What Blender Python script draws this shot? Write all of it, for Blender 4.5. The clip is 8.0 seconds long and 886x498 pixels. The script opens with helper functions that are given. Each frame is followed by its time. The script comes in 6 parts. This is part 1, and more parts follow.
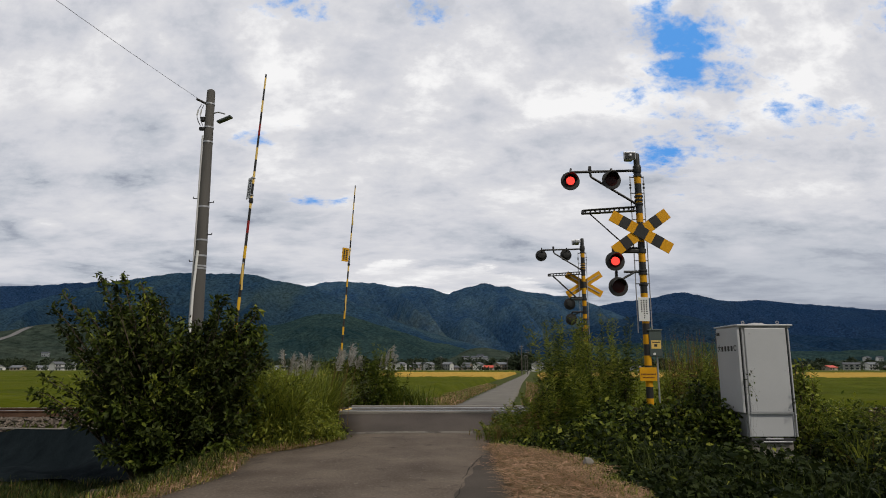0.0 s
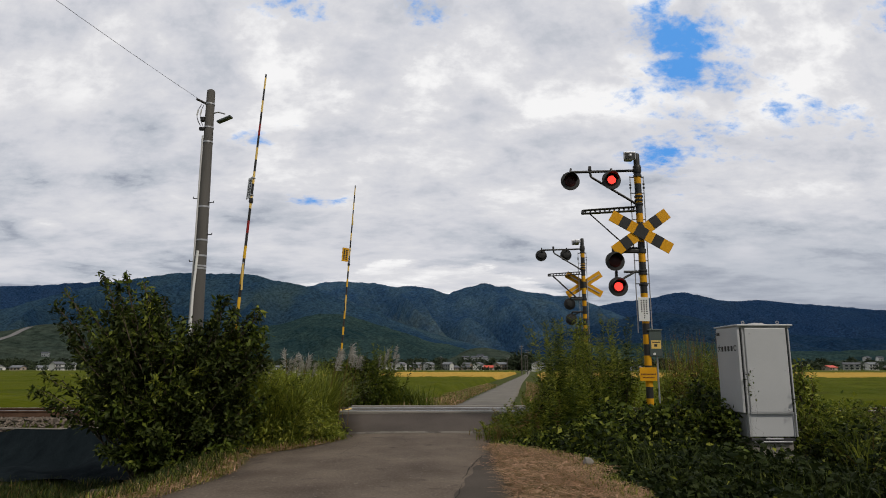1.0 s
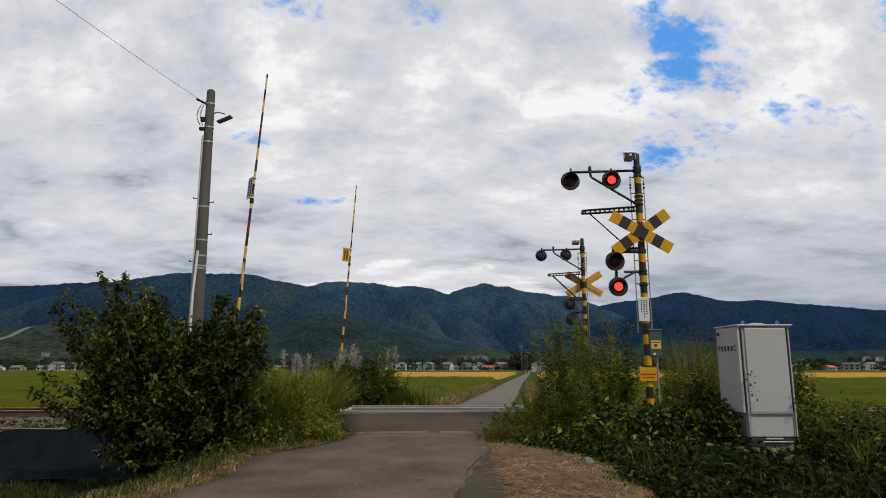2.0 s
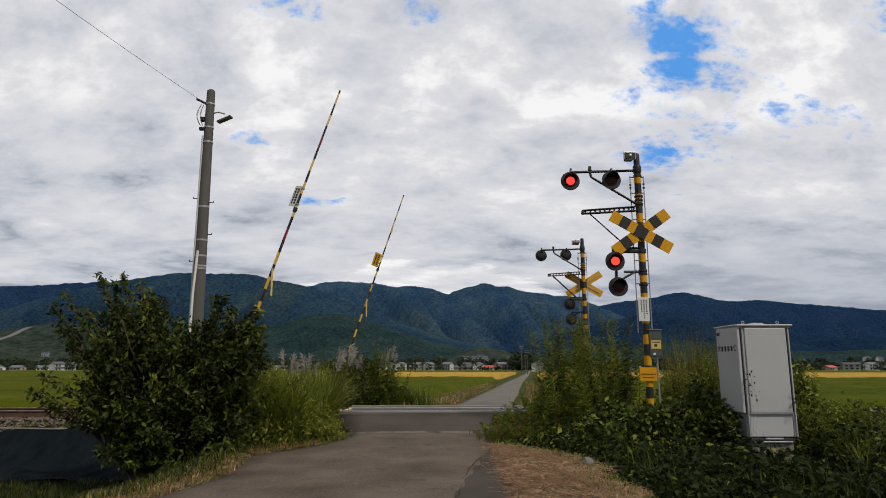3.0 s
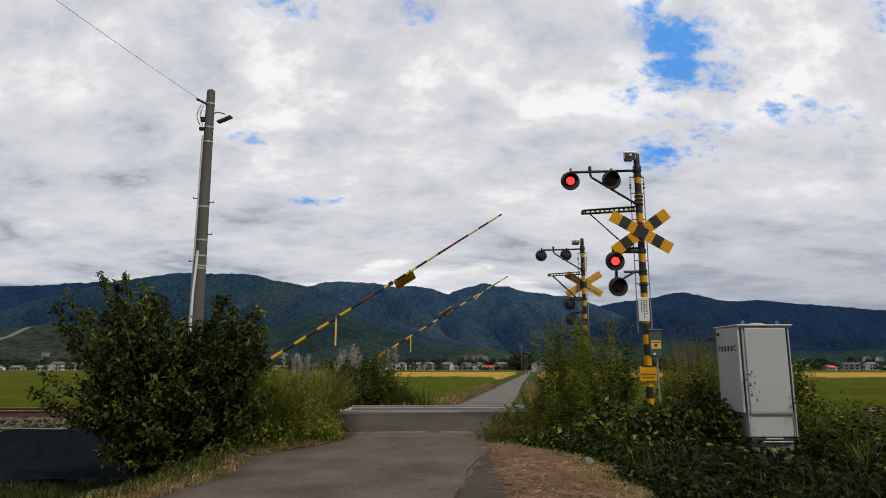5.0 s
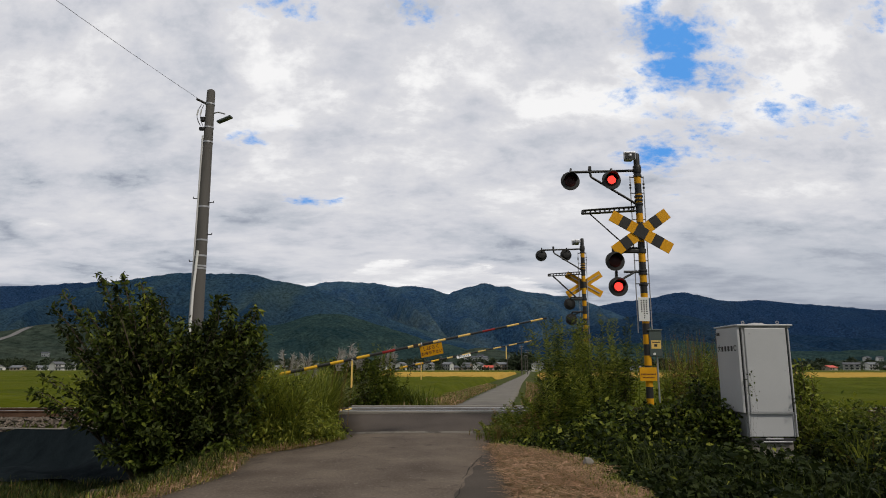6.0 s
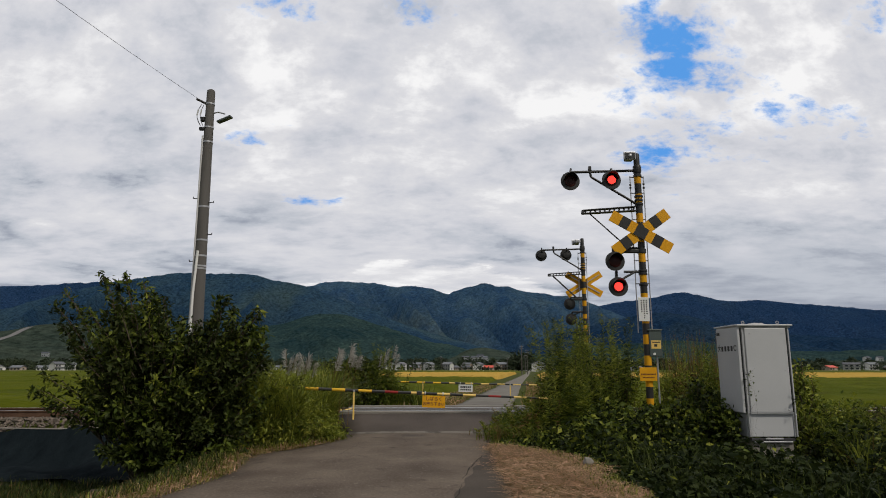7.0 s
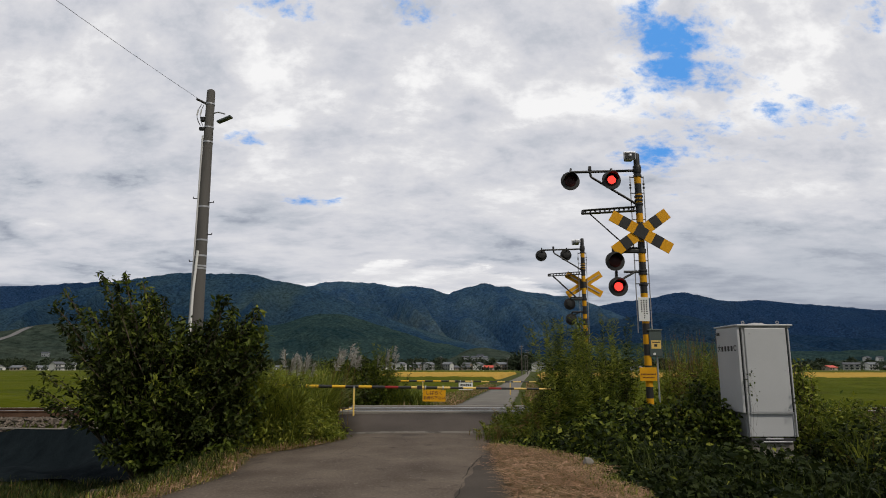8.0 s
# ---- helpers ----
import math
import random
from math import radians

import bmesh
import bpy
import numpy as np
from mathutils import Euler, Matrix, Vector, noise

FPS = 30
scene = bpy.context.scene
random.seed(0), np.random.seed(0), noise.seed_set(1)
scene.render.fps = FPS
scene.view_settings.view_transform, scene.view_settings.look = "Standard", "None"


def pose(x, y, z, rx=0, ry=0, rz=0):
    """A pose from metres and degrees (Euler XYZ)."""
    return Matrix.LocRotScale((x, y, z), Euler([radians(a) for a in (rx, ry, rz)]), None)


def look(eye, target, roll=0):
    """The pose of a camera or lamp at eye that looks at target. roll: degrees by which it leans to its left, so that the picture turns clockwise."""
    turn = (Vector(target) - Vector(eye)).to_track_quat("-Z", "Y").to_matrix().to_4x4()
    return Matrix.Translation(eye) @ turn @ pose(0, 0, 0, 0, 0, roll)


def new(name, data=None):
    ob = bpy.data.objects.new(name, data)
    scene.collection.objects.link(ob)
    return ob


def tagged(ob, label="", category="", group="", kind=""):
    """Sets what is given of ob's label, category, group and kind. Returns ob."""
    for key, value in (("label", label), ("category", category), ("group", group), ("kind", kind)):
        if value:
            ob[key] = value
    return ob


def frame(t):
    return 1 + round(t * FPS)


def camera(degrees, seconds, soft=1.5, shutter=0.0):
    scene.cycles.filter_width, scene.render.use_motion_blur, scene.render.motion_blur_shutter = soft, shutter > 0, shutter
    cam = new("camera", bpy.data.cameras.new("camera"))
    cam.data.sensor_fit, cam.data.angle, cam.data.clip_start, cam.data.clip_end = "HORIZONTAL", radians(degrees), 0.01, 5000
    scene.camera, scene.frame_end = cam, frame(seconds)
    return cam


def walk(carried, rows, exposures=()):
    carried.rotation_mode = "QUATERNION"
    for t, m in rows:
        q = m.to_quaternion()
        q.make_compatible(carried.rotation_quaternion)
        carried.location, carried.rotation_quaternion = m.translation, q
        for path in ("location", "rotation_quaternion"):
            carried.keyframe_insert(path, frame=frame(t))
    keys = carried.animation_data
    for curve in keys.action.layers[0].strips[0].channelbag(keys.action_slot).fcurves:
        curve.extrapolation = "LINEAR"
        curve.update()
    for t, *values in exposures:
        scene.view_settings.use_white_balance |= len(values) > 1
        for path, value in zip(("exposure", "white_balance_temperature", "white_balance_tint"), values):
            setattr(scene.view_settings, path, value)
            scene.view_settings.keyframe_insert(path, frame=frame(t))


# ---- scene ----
EYE_Z = 1.5
cam = camera(70, 8.0, soft=1.0)
CAM = pose(0, 0, EYE_Z, 90 + 10.42, 0, 0)
walk(cam, [(0.0, CAM), (8.0, CAM)], [(0.0, 0.0), (8.0, 0.0)])

# ---- world and sun ----
world = bpy.data.worlds.new("overcast_sky")
scene.world = world
world.use_nodes = True
wn, wl = world.node_tree.nodes, world.node_tree.links
wn.clear()
w_out = wn.new("ShaderNodeOutputWorld")
w_bg = wn.new("ShaderNodeBackground")
w_sky = wn.new("ShaderNodeTexSky")
w_sky.sky_type = "NISHITA"
w_sky.sun_disc = False
w_sky.sun_elevation = radians(48)
w_sky.sun_rotation = radians(139)
w_scale = wn.new("ShaderNodeVectorMath")
w_scale.operation = "SCALE"
w_scale.inputs["Scale"].default_value = 0.09
w_tex = wn.new("ShaderNodeTexCoord")
w_noise = wn.new("ShaderNodeTexNoise")
w_noise.inputs["Scale"].default_value = 2.2
w_noise.inputs["Detail"].default_value = 7
w_ramp = wn.new("ShaderNodeValToRGB")
w_ramp.color_ramp.elements[0].position, w_ramp.color_ramp.elements[0].color = 0.3, (0.38, 0.41, 0.47, 1)
w_ramp.color_ramp.elements[1].position, w_ramp.color_ramp.elements[1].color = 0.7, (0.74, 0.75, 0.77, 1)
w_mix = wn.new("ShaderNodeMix")
w_mix.data_type = "RGBA"
w_mix.inputs["Factor"].default_value = 0.88
wl.new(w_sky.outputs["Color"], w_scale.inputs[0])
wl.new(w_tex.outputs["Generated"], w_noise.inputs["Vector"])
wl.new(w_noise.outputs["Fac"], w_ramp.inputs["Fac"])
wl.new(w_scale.outputs["Vector"], w_mix.inputs["A"])
wl.new(w_ramp.outputs["Color"], w_mix.inputs["B"])
wl.new(w_mix.outputs["Result"], w_bg.inputs["Color"])
wl.new(w_bg.outputs["Background"], w_out.inputs["Surface"])
w_bg.inputs["Strength"].default_value = 0.60

sun_data = bpy.data.lights.new("sun", "SUN")
sun_data.energy, sun_data.angle, sun_data.color = 2.1, radians(6), (1.0, 0.93, 0.82)
sun = new("sun", sun_data)
sun.matrix_world = look((26, -30, 45), (0, 0, 0))


# ---- materials ----
def node_mat(name):
    m = bpy.data.materials.new(name)
    m.use_nodes = True
    n, l = m.node_tree.nodes, m.node_tree.links
    return m, n, l, n["Principled BSDF"]


def surf(name, c1, c2, scale=4.0, rough=0.7, bump=0.3, fine=40.0, metal=0.0, island=0.0, through_light=0.0, spec=0.4, dist=0.01, stain=None, stain2=None, stretch=(1, 1, 1), piece=0.0):
    """A procedural surface: two tones mixed by broad and fine noise, with fine relief."""
    m, n, l, b = node_mat(name)
    tc = n.new("ShaderNodeTexCoord")
    mp = n.new("ShaderNodeMapping")
    mp.inputs["Scale"].default_value = stretch
    l.new(tc.outputs["Object"], mp.inputs["Vector"])
    big, small = n.new("ShaderNodeTexNoise"), n.new("ShaderNodeTexNoise")
    for t, s, d in ((big, scale, 5), (small, fine, 6)):
        t.inputs["Scale"].default_value = s
        t.inputs["Detail"].default_value = d
        l.new(mp.outputs["Vector"], t.inputs["Vector"])
    add = n.new("ShaderNodeMath")
    add.operation = "MULTIPLY_ADD"
    l.new(small.outputs["Fac"], add.inputs[0])
    add.inputs[1].default_value = 0.55
    l.new(big.outputs["Fac"], add.inputs[2])
    rng = n.new("ShaderNodeMapRange")
    rng.inputs["From Min"].default_value, rng.inputs["From Max"].default_value = 0.5, 1.05
    l.new(add.outputs["Value"], rng.inputs["Value"])
    mix = n.new("ShaderNodeMix")
    mix.data_type = "RGBA"
    mix.inputs["A"].default_value, mix.inputs["B"].default_value = (*c1, 1), (*c2, 1)
    l.new(rng.outputs["Result"], mix.inputs["Factor"])
    col = mix.outputs["Result"]
    for stain in [q for q in (stain, stain2) if q]:
        st, sr = n.new("ShaderNodeTexNoise"), n.new("ShaderNodeMapRange")
        st.inputs["Scale"].default_value = stain[1]
        st.inputs["Detail"].default_value = 8
        st.inputs["Roughness"].default_value = 0.7
        l.new(mp.outputs["Vector"], st.inputs["Vector"])
        sr.inputs["From Min"].default_value, sr.inputs["From Max"].default_value = stain[2], stain[2] + 0.12
        l.new(st.outputs["Fac"], sr.inputs["Value"])
        mx = n.new("ShaderNodeMix")
        mx.data_type = "RGBA"
        l.new(sr.outputs["Result"], mx.inputs["Factor"])
        l.new(col, mx.inputs["A"])
        mx.inputs["B"].default_value = (*stain[0], 1)
        col = mx.outputs["Result"]
    for amount, node, out in ((island, "ShaderNodeNewGeometry", "Random Per Island"), (piece, "ShaderNodeObjectInfo", "Random")):
        if amount:
            g, r, hsv = n.new(node), n.new("ShaderNodeMapRange"), n.new("ShaderNodeHueSaturation")
            r.inputs["To Min"].default_value, r.inputs["To Max"].default_value = 1 - amount, 1 + amount
            l.new(g.outputs[out], r.inputs["Value"])
            l.new(r.outputs["Result"], hsv.inputs["Value"])
            h = n.new("ShaderNodeMapRange")
            h.inputs["To Min"].default_value, h.inputs["To Max"].default_value = 0.5 + 0.03 * amount, 0.5 - 0.05 * amount
            l.new(g.outputs[out], h.inputs["Value"])
            l.new(h.outputs["Result"], hsv.inputs["Hue"])
            l.new(col, hsv.inputs["Color"])
            col = hsv.outputs["Color"]
    l.new(col, b.inputs["Base Color"])
    b.inputs["Roughness"].default_value = rough
    b.inputs["Metallic"].default_value = metal
    b.inputs["Specular IOR Level"].default_value = spec
    if bump:
        bp = n.new("ShaderNodeBump")
        bp.inputs["Strength"].default_value, bp.inputs["Distance"].default_value = bump, dist
        l.new(add.outputs["Value"], bp.inputs["Height"])
        l.new(bp.outputs["Normal"], b.inputs["Normal"])
    if through_light:
        tr, ms = n.new("ShaderNodeBsdfTranslucent"), n.new("ShaderNodeMixShader")
        l.new(col, tr.inputs["Color"])
        ms.inputs["Fac"].default_value = through_light
        l.new(b.outputs["BSDF"], ms.inputs[1])
        l.new(tr.outputs["BSDF"], ms.inputs[2])
        l.new(ms.outputs["Shader"], n["Material Output"].inputs["Surface"])
    return m


def glow(name, colour, strength):
    m, n, l, b = node_mat(name)
    b.inputs["Base Color"].default_value = (*colour, 1)
    b.inputs["Emission Color"].default_value = (*colour, 1)
    b.inputs["Emission Strength"].default_value = strength
    return m


M = {
    "ground": surf("ground_soil_and_grass", (0.035, 0.045, 0.010), (0.075, 0.085, 0.02), 0.5, 0.95, 0.8, 9, dist=0.05, spec=0.05, stain=((0.13, 0.10, 0.055), 0.8, 0.62)),
    "asphalt": surf("worn_asphalt", (0.066, 0.050, 0.039), (0.168, 0.134, 0.104), 0.9, 0.9, 1.0, 30, dist=0.015, spec=0.15, stain=((0.058, 0.046, 0.038), 2.6, 0.585), stain2=((0.26, 0.222, 0.18), 17, 0.60)),
    "crack": surf("dark_crack_filler", (0.02, 0.018, 0.016), (0.04, 0.036, 0.03), 9, 0.95, 0.2, 60, spec=0.1),
    "joint": surf("worn_pale_joint", (0.12, 0.105, 0.09), (0.21, 0.19, 0.165), 3, 0.9, 0.6, 45, dist=0.006, spec=0.15, stain=((0.07, 0.06, 0.05), 3.0, 0.5)),
    "farm_road": surf("pale_farm_road", (0.13, 0.118, 0.10), (0.21, 0.195, 0.17), 0.8, 0.92, 0.5, 40, dist=0.006, spec=0.1, stain=((0.10, 0.09, 0.075), 0.7, 0.56)),
    "new_asphalt": surf("newer_dark_asphalt", (0.044, 0.036, 0.030), (0.088, 0.073, 0.060), 0.9, 0.9, 0.9, 70, dist=0.01, spec=0.12, stain=((0.13, 0.105, 0.078), 7, 0.62)),
    "ramp": surf("dark_patched_asphalt", (0.050, 0.040, 0.034), (0.094, 0.077, 0.065), 0.9, 0.88, 0.8, 40, dist=0.01, spec=0.15, stain=((0.13, 0.11, 0.09), 8, 0.63)),
    "concrete": surf("pale_concrete", (0.17, 0.155, 0.135), (0.27, 0.25, 0.22), 1.5, 0.9, 0.4, 45, dist=0.004, stain=((0.13, 0.12, 0.10), 2.5, 0.6)),
    "pole_concrete": surf("aged_grey_concrete", (0.076, 0.070, 0.064), (0.125, 0.117, 0.108), 1.2, 0.85, 0.3, 60, dist=0.003, stain=((0.060, 0.056, 0.052), 1.0, 0.58), stretch=(3, 3, 0.5)),
    "deck": surf("rubber_crossing_panel", (0.05, 0.044, 0.041), (0.095, 0.085, 0.077), 1.3, 0.85, 0.5, 50, dist=0.006, spec=0.15),
    "rail_side": surf("rusty_rail_steel", (0.07, 0.035, 0.02), (0.14, 0.08, 0.05), 5, 0.8, 0.3, 60, metal=0.2, dist=0.002),
    "rail_top": surf("polished_rail_steel", (0.45, 0.44, 0.43), (0.62, 0.61, 0.6), 3, 0.28, 0.05, 90, metal=1.0, dist=0.001),
    "sleeper": surf("weathered_sleeper", (0.07, 0.055, 0.042), (0.14, 0.115, 0.09), 3, 0.92, 0.5, 40, dist=0.006, stretch=(1, 6, 1)),
    "ballast": surf("brown_grey_ballast", (0.075, 0.060, 0.046), (0.17, 0.14, 0.11), 6, 0.95, 0.4, 45, island=0.45, dist=0.01),
    "sheet": surf("dark_weed_sheet", (0.005, 0.008, 0.010), (0.011, 0.016, 0.019), 2.0, 1.0, 0.8, 16, dist=0.04, spec=0.03, stretch=(3, 1, 1)),
    "yellow": surf("worn_yellow_paint", (0.60, 0.28, 0.006), (0.72, 0.36, 0.012), 6, 0.6, 0.12, 70, dist=0.001, spec=0.2, stain=((0.36, 0.18, 0.03), 9, 0.68), piece=0.06),
    "pale_yellow": surf("pale_yellow_paint", (0.70, 0.46, 0.10), (0.78, 0.55, 0.17), 6, 0.55, 0.1, 70, dist=0.001),
    "arm_yellow": surf("arm_yellow_paint", (0.68, 0.38, 0.02), (0.78, 0.46, 0.04), 6, 0.6, 0.1, 70, dist=0.001, spec=0.2, piece=0.08),
    "black": surf("dull_black_paint", (0.012, 0.012, 0.012), (0.03, 0.029, 0.028), 7, 0.5, 0.15, 70, dist=0.001),
    "red": surf("faded_red_tape", (0.22, 0.016, 0.016), (0.30, 0.03, 0.024), 8, 0.6, 0.05, 60, dist=0.001, spec=0.2),
    "white": surf("white_sign_enamel", (0.66, 0.66, 0.64), (0.76, 0.76, 0.74), 5, 0.45, 0.05, 60, dist=0.001, stain=((0.5, 0.48, 0.44), 6, 0.66)),
    "ink": surf("black_lettering", (0.02, 0.02, 0.02), (0.035, 0.035, 0.035), 9, 0.6, 0, 50),
    "brown_ink": surf("dark_red_lettering", (0.10, 0.03, 0.01), (0.14, 0.045, 0.015), 9, 0.6, 0, 50),
    "cab": surf("light_grey_cabinet_paint", (0.42, 0.425, 0.43), (0.49, 0.495, 0.50), 1.6, 0.45, 0.06, 60, dist=0.001, stain=((0.36, 0.355, 0.34), 2.6, 0.66)),
    "cab_dark": surf("cabinet_gap_shade_and_trim", (0.03, 0.03, 0.032), (0.05, 0.05, 0.052), 4, 0.6, 0.05, 50),
    "green_box": surf("dark_green_box_paint", (0.05, 0.068, 0.062), (0.085, 0.105, 0.095), 4, 0.5, 0.1, 60, dist=0.001),
    "galv": surf("galvanised_steel", (0.38, 0.38, 0.39), (0.52, 0.52, 0.53), 5, 0.42, 0.1, 60, metal=0.7, dist=0.001),
    "pvc": surf("pale_grey_pipe", (0.5, 0.5, 0.49), (0.6, 0.6, 0.59), 3, 0.5, 0.05, 60, dist=0.001),
    "lens": surf("dark_red_lens", (0.03, 0.006, 0.006), (0.045, 0.009, 0.008), 6, 0.4, 0.1, 40, dist=0.001, spec=0.2),
    "lit": glow("lit_red_lamp", (1.0, 0.055, 0.04), 1.35),
    "wire": surf("black_cable", (0.02, 0.02, 0.02), (0.035, 0.035, 0.035), 5, 0.6, 0, 50),
    "bark": surf("brown_bark", (0.05, 0.036, 0.024), (0.10, 0.075, 0.05), 8, 0.9, 0.5, 50, dist=0.004, stretch=(1, 1, 0.3)),
    "leaf_dark": surf("dark_green_leaf", (0.017, 0.026, 0.006), (0.044, 0.060, 0.014), 1.6, 0.55, 0, 14, island=0.55, through_light=0.22, spec=0.10),
    "leaf_mid": surf("mid_green_leaf", (0.066, 0.098, 0.012), (0.130, 0.170, 0.026), 1.4, 0.5, 0, 14, island=0.5, through_light=0.38, spec=0.2),
    "leaf_light": surf("yellow_green_leaf", (0.165, 0.205, 0.022), (0.28, 0.31, 0.05), 1.4, 0.5, 0, 14, island=0.45, through_light=0.42, spec=0.25),
    # kudzu colour is darkened to stand in for deep shade
    "leaf_kudzu_shaded": surf("kudzu_leaf_shaded", (0.009, 0.017, 0.004), (0.030, 0.045, 0.010), 0.9, 0.6, 0, 12, island=0.6, through_light=0.25, spec=0.12),
    "grass": surf("long_green_grass", (0.070, 0.100, 0.012), (0.155, 0.185, 0.028), 0.8, 0.6, 0, 12, island=0.5, through_light=0.38, spec=0.2),
    "grass_russet": surf("russet_seeding_grass", (0.14, 0.095, 0.035), (0.24, 0.155, 0.06), 1, 0.75, 0, 12, island=0.4, through_light=0.25, spec=0.1),
    "straw": surf("dry_cut_straw", (0.20, 0.122, 0.058), (0.50, 0.35, 0.20), 0.9, 0.85, 0, 9, island=0.6, spec=0.15),
    "plume": surf("silvery_plume", (0.40, 0.38, 0.34), (0.58, 0.56, 0.52), 3, 0.8, 0, 20, island=0.3, through_light=0.3, spec=0.1),
    "rice_green": surf("green_rice", (0.050, 0.066, 0.005), (0.098, 0.108, 0.010), 0.12, 0.95, 1.0, 5, spec=0.02, dist=0.12, stretch=(0.5, 1.6, 1), stain=((0.055, 0.060, 0.012), 0.10, 0.56)),
    "rice_gold": surf("ripe_golden_rice", (0.34, 0.21, 0.04), (0.47, 0.31, 0.07), 0.08, 0.95, 1.0, 4, spec=0.02, dist=0.12, stretch=(1, 0.5, 1)),
    "meadow": surf("dull_green_meadow", (0.055, 0.07, 0.012), (0.10, 0.11, 0.022), 0.03, 0.95, 1.0, 1.5, spec=0.02, dist=0.3, stretch=(1, 0.4, 1)),
    "roof_grey": surf("grey_roof_tiles", (0.06, 0.064, 0.072), (0.13, 0.135, 0.145), 0.6, 0.6, 0.5, 5, dist=0.05, piece=0.35),
    "roof_red": surf("red_metal_roof", (0.42, 0.05, 0.028), (0.5, 0.08, 0.04), 0.5, 0.6, 0.3, 4, dist=0.04),
    "wall_white": surf("white_render", (0.55, 0.54, 0.51), (0.68, 0.67, 0.64), 0.4, 0.9, 0.2, 4, dist=0.02, piece=0.15),
    "wall_tan": surf("tan_siding", (0.30, 0.24, 0.18), (0.40, 0.33, 0.26), 0.4, 0.9, 0.2, 4, dist=0.02, piece=0.15),
    "window": surf("dark_window_glass", (0.02, 0.024, 0.03), (0.04, 0.045, 0.055), 1, 0.12, 0, 8),
    "tree_far": surf("far_tree_foliage", (0.016, 0.028, 0.012), (0.035, 0.05, 0.02), 0.25, 0.9, 0.8, 2, dist=0.4, island=0.4),
    "stone": surf("brown_stone", (0.028, 0.022, 0.015), (0.06, 0.048, 0.034), 6, 0.9, 0.5, 30, dist=0.01),
}


def mountain_mat(name, low, high, bare, scale):
    """Forest: dense crowns as relief, with paler stands and clearings."""
    m, n, l, b = node_mat(name)
    tc = n.new("ShaderNodeTexCoord")
    crowns, stands, patches = n.new("ShaderNodeTexNoise"), n.new("ShaderNodeTexNoise"), n.new("ShaderNodeTexNoise")
    crowns.inputs["Scale"].default_value, crowns.inputs["Detail"].default_value, crowns.inputs["Roughness"].default_value = scale, 6, 0.7
    stands.inputs["Scale"].default_value, stands.inputs["Detail"].default_value, stands.inputs["Roughness"].default_value = 0.009, 14, 0.76
    patches.inputs["Scale"].default_value, patches.inputs["Detail"].default_value = 0.0035, 9
    for t in (crowns, stands, patches):
        l.new(tc.outputs["Object"], t.inputs["Vector"])
    mix, mix2, r, r2 = n.new("ShaderNodeMix"), n.new("ShaderNodeMix"), n.new("ShaderNodeMapRange"), n.new("ShaderNodeMapRange")
    mix.data_type = mix2.data_type = "RGBA"
    mix.inputs["A"].default_value, mix.inputs["B"].default_value = (*low, 1), (*high, 1)
    mix2.inputs["B"].default_value = (*bare, 1)
    r.inputs["From Min"].default_value, r.inputs["From Max"].default_value = 0.40, 0.62
    r2.inputs["From Min"].default_value, r2.inputs["From Max"].default_value, r2.inputs["To Max"].default_value = 0.56, 0.7, 0.8
    l.new(stands.outputs["Fac"], r.inputs["Value"])
    l.new(patches.outputs["Fac"], r2.inputs["Value"])
    l.new(r.outputs["Result"], mix.inputs["Factor"])
    l.new(mix.outputs["Result"], mix2.inputs["A"])
    l.new(r2.outputs["Result"], mix2.inputs["Factor"])
    # crowns differ in tone from tree to tree
    tone, r3 = n.new("ShaderNodeHueSaturation"), n.new("ShaderNodeMapRange")
    r3.inputs["From Min"].default_value, r3.inputs["From Max"].default_value, r3.inputs["To Min"].default_value, r3.inputs["To Max"].default_value = 0.3, 0.7, 0.45, 1.7
    l.new(crowns.outputs["Fac"], r3.inputs["Value"])
    l.new(r3.outputs["Result"], tone.inputs["Value"])
    l.new(mix2.outputs["Result"], tone.inputs["Color"])
    l.new(tone.outputs["Color"], b.inputs["Base Color"])
    b.inputs["Roughness"].default_value, b.inputs["Specular IOR Level"].default_value = 1.0, 0.0
    bp = n.new("ShaderNodeBump")
    bp.inputs["Strength"].default_value, bp.inputs["Distance"].default_value = 1.0, 16
    l.new(crowns.outputs["Fac"], bp.inputs["Height"])
    l.new(bp.outputs["Normal"], b.inputs["Normal"])
    return m


